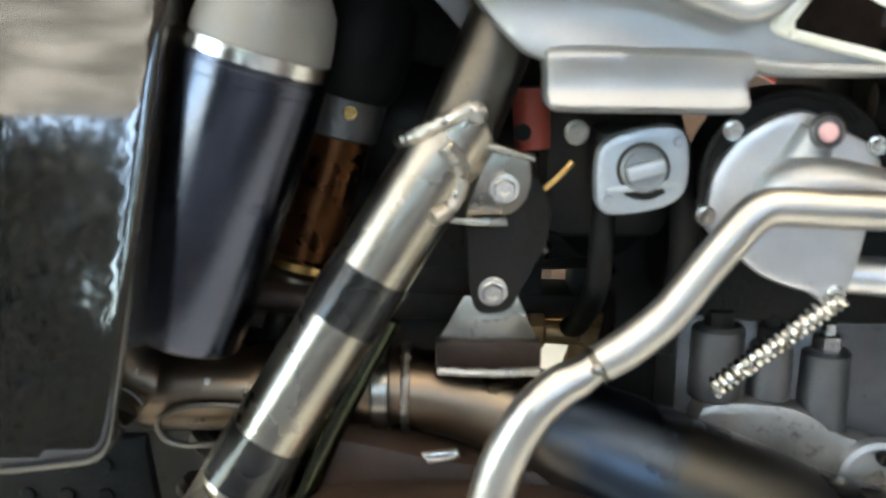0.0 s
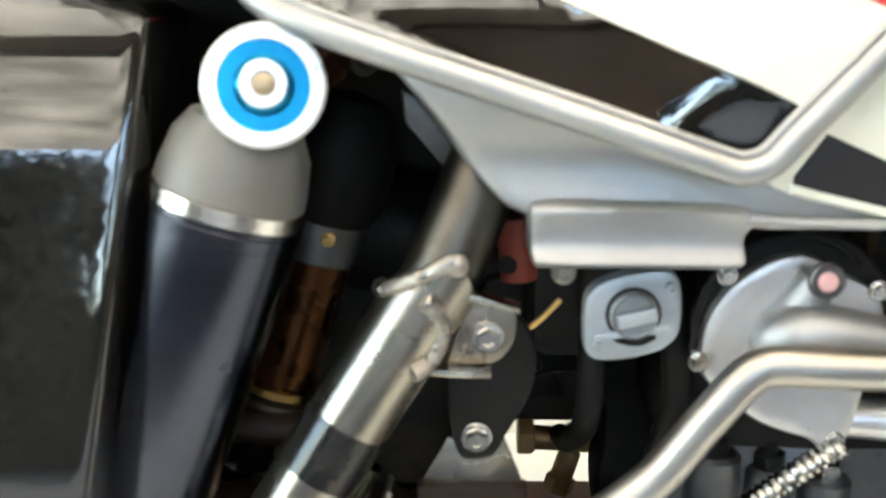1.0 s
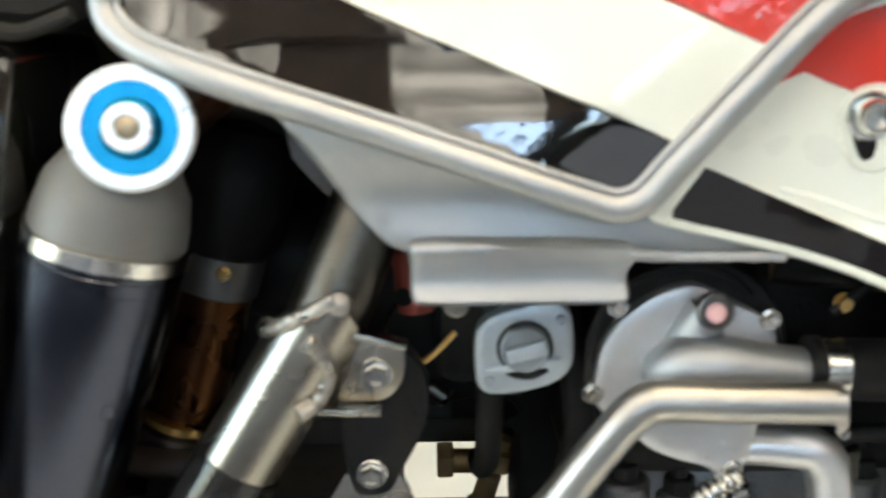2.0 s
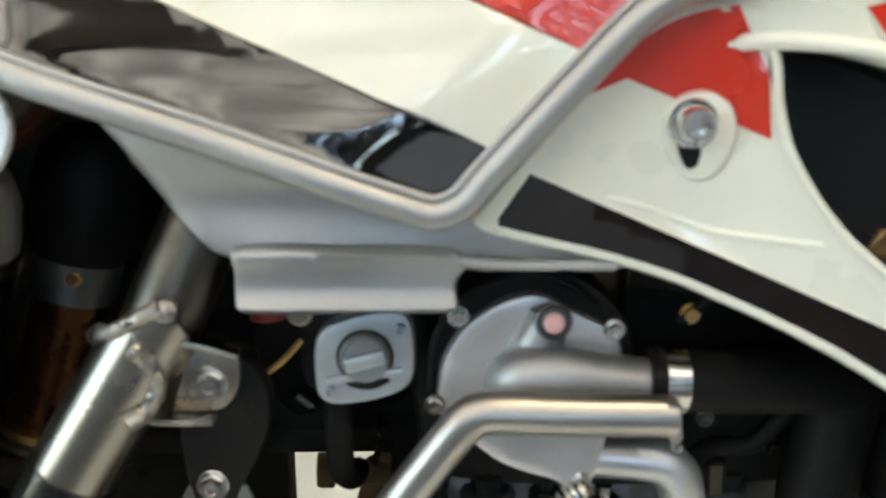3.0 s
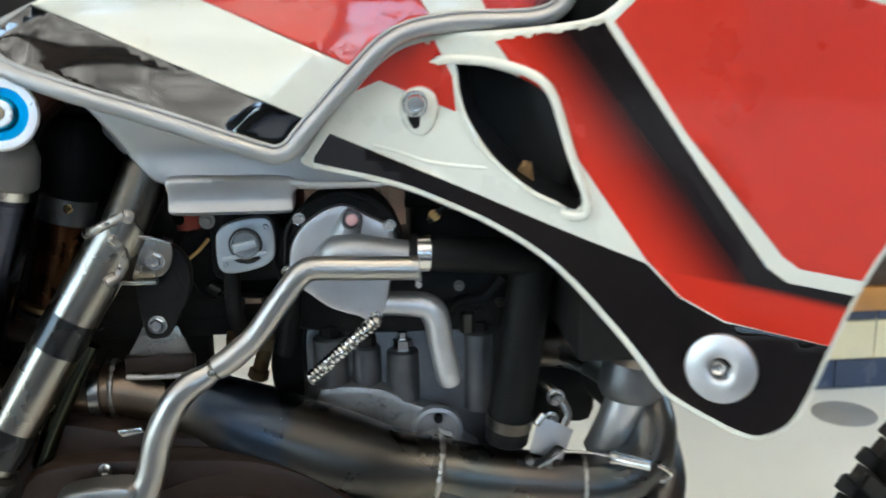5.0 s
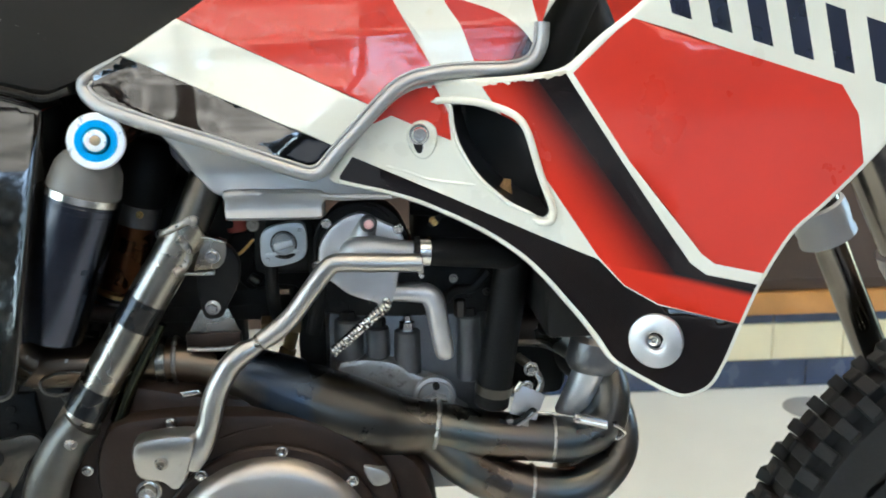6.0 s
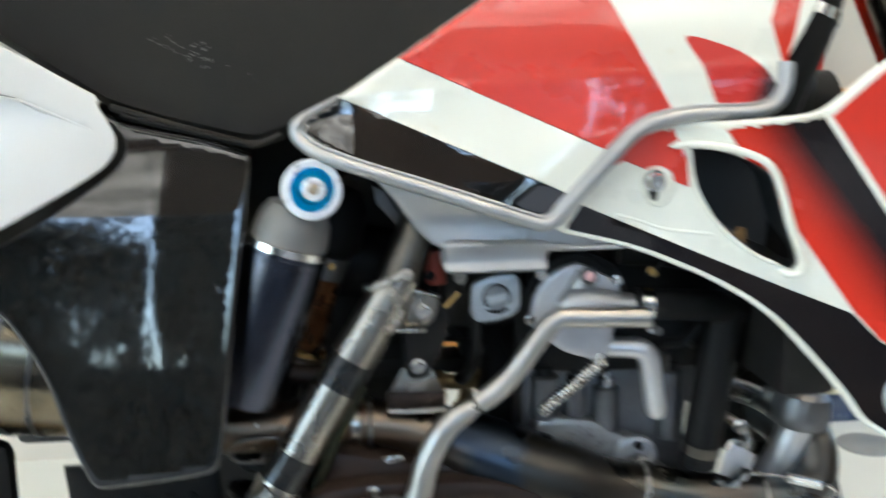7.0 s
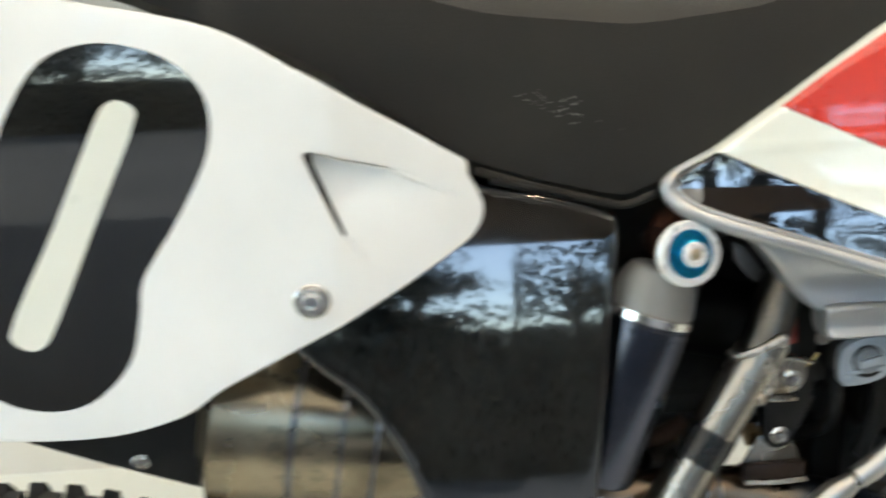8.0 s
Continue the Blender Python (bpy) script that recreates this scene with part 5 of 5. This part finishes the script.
hub = part("lever_boss", panel(curve([(-0.040, 0.656), (-0.030, 0.661), (0.000, 0.664), (0.010, 0.660), (0.007, 0.642), (0.000, 0.622), (-0.006, 0.614), (-0.012, 0.613), (-0.020, 0.620), (-0.038, 0.625), (-0.042, 0.640)], 4, True), lambda x, z: -0.186 - 0.004 / (1 + math.exp((0.638 - z) / 0.004)), 0.02, 0.005, 0.005), LEVER, kick)
bolt((-0.018, -0.1885, 0.640), 0.0085, hub, STEEL, socket=True)
bolt((-0.033, -0.1760, 0.6095), 0.016, kick, BRIGHT, socket=True)

# water pump with its elbow
pump_out = curve([(0.1130, 0.790), (0.1145, 0.806), (0.1175, 0.814), (0.1245, 0.8235), (0.137, 0.8322), (0.149, 0.8358), (0.156, 0.8345), (0.163, 0.8305), (0.171, 0.8265), (0.180, 0.8215), (0.186, 0.812), (0.183, 0.790), (0.180, 0.772), (0.176, 0.757), (0.168, 0.752), (0.160, 0.757), (0.150, 0.760), (0.138, 0.765), (0.128, 0.773), (0.117, 0.782)], 4, True)
pump = part("water_pump", panel(pump_out, lambda x, z: -0.140, 0.014, 0.003, 0.006), COVER, bike, "pale alloy water pump cover")
part("pump_back", lathe((0.152, -0.126, 0.806), (0, -1, 0), [(-0.03, 0.038), (0.006, 0.0395), (0.009, 0.038)], 48), DARK, pump)
part("gasket_arc", tube([(0.1105, -0.138, 0.796), (0.1135, -0.139, 0.8205), (0.127, -0.139, 0.8368), (0.147, -0.139, 0.8432), (0.1645, -0.139, 0.8390), (0.1735, -0.139, 0.8310)], 0.0016, 10), RUBBER, pump)
part("volute", tube([(0.1345, -0.140, 0.798), (0.1385, -0.143, 0.801), (0.147, -0.146, 0.8045), (0.160, -0.148, 0.8055), (0.176, -0.148, 0.8035), (0.1925, -0.147, 0.8015)], [0.004, 0.0095, 0.0128, 0.0120, 0.0108, 0.0104], 28, 6), ALLOY, pump, "cast elbow")
part("neck", tube([(0.148, -0.139, 0.806), (0.1525, -0.140, 0.817), (0.1567, -0.1415, 0.8275)], [0.0115, 0.0098, 0.0078], 24), ALLOY, pump)
part("plug_collar", lathe((0.1565, -0.1505, 0.8285), (0.05, -1, 0.1), [(0, 0.0074), (0.0022, 0.0072), (0.0030, 0.0062), (0.0012, 0.0050), (0.0012, 0)], 24), ALLOY_D, pump)
part("pink_dot", lathe((0.1568, -0.1520, 0.8280), (0.05, -1, 0.1), [(0, 0.0040), (0.0008, 0.0040), (0.0018, 0.0030), (0.0020, 0)], 24), PINK, pump, "pink plastic plug")
for x, z in ((0.1215, 0.8275), (0.1815, 0.8215), (0.1125, 0.7915), (0.1705, 0.7575)):
    bolt((x, -0.1405, z), 0.0062, pump)
hose = part("coolant_hose", tube([(0.197, -0.146, 0.803), (0.225, -0.144, 0.801), (0.262, -0.130, 0.795), (0.31, -0.105, 0.785), (0.36, -0.08, 0.79)], [0.0118, 0.0125, 0.0128, 0.013, 0.013], 24), RUBBER, bike, "black rubber coolant hose")
part("clamp_band", tube([(0.1985, -0.146, 0.803), (0.2075, -0.1455, 0.8025)], 0.0130, 28), BRIGHT, hose, "bright hose clamp")
part("clamp_ring", tube([(0.1935, -0.147, 0.8035), (0.198, -0.147, 0.803)], 0.0128, 28), RUBBER, hose)
part("elbow_outlet", tube([(0.172, -0.130, 0.764), (0.190, -0.132, 0.7635), (0.2045, -0.133, 0.762), (0.2105, -0.133, 0.757), (0.2130, -0.133, 0.750), (0.2165, -0.132, 0.730), (0.2205, -0.130, 0.710), (0.2215, -0.128, 0.704)], [0.0085, 0.0087, 0.0092, 0.0098, 0.0094, 0.0090, 0.0090, 0.0080], 26, 6), COVER, bike, "satin alloy outlet elbow")
rh = part("radiator_hose", tube([(0.290, -0.112, 0.83), (0.2815, -0.116, 0.774), (0.2725, -0.118, 0.715), (0.2665, -0.118, 0.670), (0.2645, -0.115, 0.652)], 0.016, 28), RUBBER, bike, "thick black radiator hose")
part("clamp_band", tube([(0.2668, -0.1178, 0.672), (0.2656, -0.1168, 0.663)], 0.0170, 28), STEEL_D, rh)
part("clamp_screw", rod((0.283, -0.131, 0.668), (0.290, -0.128, 0.676), 0.003), BRIGHT, rh)
coil = part("coiled_cable", helix((0.172, -0.143, 0.757), (0.1235, -0.133, 0.7115), 0.0037, 0.0016, 20, 6), BRIGHT, bike, "cable wrapped in a bright coiled spring")
part("core", rod((0.173, -0.143, 0.758), (0.1225, -0.133, 0.7105), 0.0032), STEEL, coil)
# added dark block: keeps floor and tiles from showing behind the hose
part("head_back_block", block(0.262, 0.350, -0.04, 0.09, 0.625, 0.765, 0.012), DARK, bike, "black block added behind the head to hide the background")
part("oil_line", tube([(0.222, -0.098, 0.742), (0.232, -0.108, 0.757), (0.248, -0.112, 0.760), (0.262, -0.112, 0.775)], 0.0045, 12), RUBBER, bike)
part("sensor", rod((0.238, -0.095, 0.728), (0.238, -0.095, 0.745), 0.0055, seg=6), STEEL_D, bike)
bolt((0.232, -0.096, 0.765), 0.006, bike, STEEL)
bolt((0.262, -0.098, 0.752), 0.0055, bike, STEEL_D)
part("case_boss", panel(curve([(0.147, 0.616), (0.166, 0.611), (0.170, 0.600), (0.155, 0.597)], 3, True), lambda x, z: -0.162, 0.01, 0.003, 0.006), FLANGE, bike)
fit_ = part("banjo_fitting", tube([(0.290, -0.10, 0.690), (0.302, -0.11, 0.682), (0.309, -0.115, 0.668), (0.300, -0.118, 0.655)], 0.0042, 16), STEEL, bike, "bright steel banjo fitting on the engine")
bolt((0.300, -0.118, 0.684), 0.010, fit_)
bolt((0.296, -0.122, 0.669), 0.008, fit_)
part("front_tab", plate([(0.258, 0.702), (0.263, 0.700), (0.262, 0.68), (0.256, 0.672)], -0.10, 0.003), CREAM, bike)
bolt((0.212, -0.135, 0.826), 0.006, bike, BRASS)
part("cable", tube([(0.208, -0.135, 0.822), (0.217, -0.136, 0.830), (0.24, -0.13, 0.845)], 0.0022, 8), DARK, bike)

# petcock, carburettor
pet_out = curve([(0.0662, 0.8165), (0.0715, 0.8235), (0.085, 0.8280), (0.0990, 0.8287), (0.1040, 0.8230), (0.1045, 0.8035), (0.0985, 0.7960), (0.085, 0.7918), (0.0715, 0.7912), (0.0664, 0.7965)], 4, True)
pet = part("petcock", panel(pet_out, lambda x, z: -0.140, 0.008, 0.002, 0.004), PETCOCK, bike, "zinc fuel petcock with a turn knob")
part("knob_seat", lathe((0.0855, -0.140, 0.8110), (0, -1, 0), [(0, 0.0112), (0.0006, 0.0112), (0.0006, 0.0088)], 36), LIFTED_DARK, pet, "dark groove round the knob")
part("knob", lathe((0.0855, -0.140, 0.8110), (0, -1, 0), [(0, 0.0098), (0.0030, 0.0096), (0.0038, 0.0088), (0.0030, 0.0080), (0.0030, 0)], 40), PETCOCK_D, pet, "grey turn knob")
kb = block(-0.0080, 0.0080, -0.003, 0.001, -0.0030, 0.0030, 0.0012)
bmesh.ops.transform(kb, matrix=pose(0.0858, -0.1445, 0.8112, 0, -14, 0), verts=kb.verts)
part("grip", kb, PETCOCK, pet)
tb = block(-0.0150, 0.0150, -0.0012, 0.0008, -0.0016, 0.0016, 0.0008)
bmesh.ops.transform(tb, matrix=pose(0.0850, -0.1412, 0.8035, 0, -7, 0), verts=tb.verts)
part("lever_tab", tb, PETCOCK, pet)
part("groove", tube([(0.0765, -0.1405, 0.8035), (0.0805, -0.1408, 0.8002), (0.0880, -0.1408, 0.7992), (0.0945, -0.1405, 0.8020)], 0.0013, 8), DARK, pet)
for x, z in ((0.0715, 0.7975), (0.0995, 0.8225)):
    bolt((x, -0.1405, z), 0.0042, pet, PETCOCK, washer=False, socket=True)
part("petcock_body", block(0.068, 0.103, -0.131, -0.09, 0.795, 0.826, 0.005), LIFTED_DARK, bike)
bolt((0.059, -0.125, 0.8245), 0.008, bike, STEEL)
part("fuel_hose", tube([(0.0725, -0.12, 0.797), (0.0725, -0.12, 0.768), (0.0722, -0.105, 0.746), (0.0722, -0.05, 0.715), (0.0725, -0.02, 0.705)], 0.0058, 16), RUBBER, bike, "black fuel hose")
carb = part("carburettor", block(0.050, 0.115, -0.07, 0.04, 0.765, 0.835, 0.01), LIFTED_DARK, bike, "black carburettor")
part("float_bowl", lathe((0.083, -0.03, 0.775), (0, 0, -1), [(0, 0.030), (0.012, 0.029), (0.022, 0.022), (0.024, 0)], 32), DARK, carb)
part("intake_boot", tube([(0.05, -0.01, 0.80), (0.01, -0.01, 0.81), (-0.04, -0.01, 0.82)], 0.034, 24), RUBBER, bike)
part("manifold", tube([(0.11, -0.02, 0.79), (0.14, -0.02, 0.76)], 0.03, 24), RUBBER, bike)
br = part("brass_union", rod((0.053, -0.01, 0.699), (0.094, -0.01, 0.697), 0.0068), OLDBRASS, bike, "brass fuel union")
part("union_nut", lathe((0.050, -0.01, 0.699), (1, 0, 0), [(0, 0.0095), (0.001, 0.0105), (0.008, 0.0105), (0.009, 0.0095)], 6), OLDBRASS, br)
part("union_nut", lathe((0.084, -0.01, 0.700), (0.3, 0, 1), [(-0.006, 0.009), (0.004, 0.009), (0.006, 0.006), (0.012, 0.006)], 6), OLDBRASS, br)
part("union_leg", rod((0.080, -0.01, 0.692), (0.074, -0.01, 0.672), 0.0062), OLDBRASS, br)
part("union_nut", lathe((0.075, -0.012, 0.676), (-0.3, 0, -1), [(0, 0.0085), (0.008, 0.0085)], 6), OLDBRASS, br)
# added dark plate, cut so that only a small gap shows the wall
part("gap_plate", panel(curve([(0.030, 0.80), (0.032, 0.762), (0.044, 0.747), (0.058, 0.749), (0.070, 0.751), (0.086, 0.749), (0.0905, 0.744), (0.084, 0.7405), (0.085, 0.735), (0.0905, 0.732), (0.091, 0.712), (0.088, 0.690), (0.095, 0.66), (0.128, 0.66), (0.128, 0.80)], 3, True), lambda x, z: -0.05, 0.03, 0.004, 0.008), DARK, carb, "black plate added to narrow the gap below the carburettor")
part("choke_stub", rod((0.046, -0.056, 0.762), (0.056, -0.058, 0.755), 0.005), STEEL_D, carb)
part("throttle_lever", tube([(0.042, -0.12, 0.796), (0.050, -0.12, 0.802), (0.0585, -0.12, 0.811)], 0.0014, 8), BRASS, bike)
red = part("red_sleeve", tube([(0.0405, -0.10, 0.842), (0.0415, -0.10, 0.829), (0.0425, -0.10, 0.8145)], [0.0088, 0.0086, 0.0080], 18), BRICKRED, bike, "brick-red rubber sleeve")
part("sleeve_hole", lathe((0.0372, -0.1073, 0.8225), (-0.2, -1, 0), [(-0.002, 0.0040), (0.0008, 0.0040), (0.0008, 0)], 18), DARK, red)
part("harness", tube([(0.10, -0.11, 0.83), (0.108, -0.115, 0.80), (0.112, -0.11, 0.76), (0.105, -0.10, 0.72)], 0.007, 14), RUBBER, bike)
part("harness", tube([(0.195, -0.10, 0.835), (0.25, -0.11, 0.83), (0.32, -0.11, 0.80)], 0.010, 14), RUBBER, bike)
# added filler blocks: they close the bay so the far wall stays hidden
part("tank_underside", block(0.02, 0.29, -0.12, 0.12, 0.868, 0.95, 0.008), LIFTED_DARK, bike)
part("head_gap_block", block(0.20, 0.335, -0.06, 0.06, 0.75, 0.868, 0.008), DARK, bike)
part("bay_block", block(-0.15, 0.105, 0.01, 0.12, 0.729, 0.95, 0.006), LIFTED_DARK, bike)
part("bay_rail_block", block(-0.15, 0.105, 0.01, 0.05, 0.699, 0.715, 0.003), LIFTED_DARK, bike)
part("bay_strut_block", block(0.077, 0.105, 0.012, 0.048, 0.713, 0.731, 0.001), LIFTED_DARK, bike)
part("bay_strut_block", block(-0.15, 0.059, 0.012, 0.048, 0.713, 0.731, 0.001), LIFTED_DARK, bike)
part("bay_lower_block", block(-0.225, 0.030, 0.025, 0.05, 0.42, 0.714, 0.006), LIFTED_DARK, bike)
part("radiator", block(0.30, 0.345, -0.19, -0.06, 0.735, 0.93, 0.006), DARK, bike, "black radiator behind the shroud")

# ---- frame foot, pegs, chain, flap ----
foot = part("peg_plate", plate(curve([(-0.198, 0.634), (-0.190, 0.643), (-0.160, 0.649), (-0.133, 0.654), (-0.124, 0.645), (-0.138, 0.628), (-0.146, 0.612), (-0.156, 0.604), (-0.183, 0.617)], 3, True), -0.152, 0.005), STEEL_D, bike, "drilled steel footpeg plate")
bolt((-0.1865, -0.153, 0.632), 0.010, foot)
part("hole", lathe((-0.1645, -0.1528, 0.6345), (0, -1, 0), [(0, 0.0085), (0.0006, 0.0085), (0.0006, 0)], 24), DARK, foot)
pb = block(-0.0225, 0.0225, -0.02, 0.02, -0.009, 0.009, 0.003)
bmesh.ops.transform(pb, matrix=pose(-0.176, -0.162, 0.609, 0, 19, 0), verts=pb.verts)
part("peg_block", pb, LEVER, foot, "worn alloy footpeg block")
bolt((-0.190, -0.178, 0.583), 0.012, foot)
part("frame_boss", lathe((-0.098, -0.150, 0.653), (0.2, -1, 0.2), [(-0.01, 0.009), (0.012, 0.009), (0.014, 0.007), (0.014, 0)], 20), WELD, foot)
flap = part("mud_flap", panel([(-0.26, 0.676), (-0.14, 0.676), (-0.13, 0.60), (-0.18, 0.56), (-0.25, 0.57)], lambda x, z: -0.112, 0.006, 0.003, 0.01), RUBBER, bike, "black rubber flap with moulded studs")
for i in range(5):
    for k in range(3):
        part("stud", lathe((-0.236 + i * 0.019, -0.1125, 0.662 - k * 0.016), (0, -1, 0), [(0, 0.0042), (0.0012, 0.0036), (0.0016, 0)], 12), RUBBER, flap)
# added block that fills the dark area left of the mud flap
part("rear_gap_block", block(-0.40, -0.304, -0.098, -0.078, 0.585, 0.694, 0.012), RUBBER, bike, "black block added to darken the gap below the silencer")
part("swingarm", tube([(-0.13, -0.10, 0.50), (-0.3, -0.11, 0.46), (-0.60, -0.12, 0.355)], [0.03, 0.032, 0.026], 20, squash=0.6), ALLOY, bike, "aluminium swingarm")
part("swingarm_far", tube([(-0.13, 0.10, 0.50), (-0.3, 0.11, 0.46), (-0.60, 0.12, 0.355)], [0.03, 0.032, 0.026], 20, squash=0.6), ALLOY, bike)
link_bm = merge(tube([(-0.006, 0, 0), (0.006, 0, 0)], 0.0062, 8, 1), rod((0, -0.009, 0), (0, 0.009, 0), 0.004, seg=8))
chain = part("chain", link_bm, CHAINM, bike, "gold drive chain")
for i in range(1, 36):
    l2 = new("chain_link", chain.data)
    l2.parent = bike
    l2.location = (-0.150 - i * 0.013, -0.095, 0.622 - i * 0.0045)
chain.location = (-0.150, -0.095, 0.622)


def wheel(cx, cz, R, width, seed):
    w = new("wheel")
    w.parent = bike
    rnd = random.Random(seed)
    prof = [(-width * 0.4, R - 0.075), (-width * 0.5, R - 0.05), (-width * 0.46, R - 0.026), (-width * 0.25, R - 0.016), (0, R - 0.013), (width * 0.25, R - 0.016), (width * 0.46, R - 0.026), (width * 0.5, R - 0.05), (width * 0.4, R - 0.075), (-width * 0.4, R - 0.075)]
    ty = part("tyre", lathe((cx, 0, cz), (0, 1, 0), prof, 96), TYRE, w, "knobby off-road tyre")
    kn = None
    for i in range(66):
        for row, (off, size, lift) in enumerate(((-0.42, 0.012, -0.006), (-0.17, 0.013, 0), (0.17, 0.013, 0), (0.42, 0.012, -0.006))):
            a = 2 * math.pi * (i + (0.5 if row in (1, 2) else 0)) / 66
            b = block(-size * 0.62, size * 0.62, -size, size, -0.018, 0.001, 0.0012, seg=1)
            m = Matrix.Translation((cx, 0, cz)) @ Matrix.Rotation(a, 4, "Y") @ Matrix.Translation((0, off * width, R + lift)) @ Matrix.Rotation(radians(-42 * off / 0.42 if abs(off) > 0.3 else -12 * off / 0.17), 4, "X")
            kn = merge(kn, b, m)
    k = part("tread", kn, TYRE, ty)
    k["kind"] = "stuff"
    part("rim", lathe((cx, 0, cz), (0, 1, 0), [(-0.028, R - 0.082), (-0.026, R - 0.070), (-0.015, R - 0.088), (0.015, R - 0.088), (0.026, R - 0.070), (0.028, R - 0.082), (0.012, R - 0.10), (-0.012, R - 0.10), (-0.028, R - 0.082)], 72), ALLOY, w)
    part("hub", lathe((cx, 0, cz), (0, 1, 0), [(-0.06, 0.03), (-0.055, 0.045), (-0.03, 0.03), (0.03, 0.03), (0.055, 0.045), (0.06, 0.03)], 32), ALLOY, w)
    for i in range(24):
        a = 2 * math.pi * i / 24
        s = 1 if i % 2 else -1
        part("spoke", rod((cx + 0.04 * math.cos(a + s * 0.5), s * 0.04, cz + 0.04 * math.sin(a + s * 0.5)), (cx + (R - 0.098) * math.cos(a), 0, cz + (R - 0.098) * math.sin(a)), 0.0018, seg=6), BRIGHT, w)
    return w


wheel(0.902, 0.352, 0.347, 0.095, 1)
wheel(-0.60, 0.340, 0.335, 0.115, 2)
for s in (-1, 1):
    fk = part("fork_leg", tube([(0.501, s * 0.10, 1.10), (0.601, s * 0.10, 0.90), (0.660, s * 0.10, 0.783)], 0.0285, 32), FORK, bike, "chromed fork leg")
    part("fork_seal", lathe((0.660, s * 0.10, 0.783), (0.1, 0, -0.2), [(-0.004, 0.029), (-0.002, 0.0325), (0.010, 0.0335), (0.030, 0.0310), (0.034, 0.0325), (0.040, 0.0325), (0.042, 0.027)], 36), ALLOY, fk)
    part("stanchion", tube([(0.660, s * 0.10, 0.783), (0.755, s * 0.10, 0.58), (0.850, s * 0.10, 0.375)], 0.0195, 28), FORK, fk)
    part("axle_lug", block(0.80, 0.925, s * 0.10 - 0.02, s * 0.10 + 0.02, 0.32, 0.40, 0.012), ALLOY, fk)
part("axle", rod((0.902, -0.11, 0.352), (0.902, 0.11, 0.352), 0.012), STEEL, bike)
part("rear_axle", rod((-0.60, -0.14, 0.345), (-0.60, 0.14, 0.345), 0.012), STEEL, bike)
part("triple_clamp", block(0.40, 0.55, -0.13, 0.13, 0.895, 0.93, 0.012), DARK, bike)
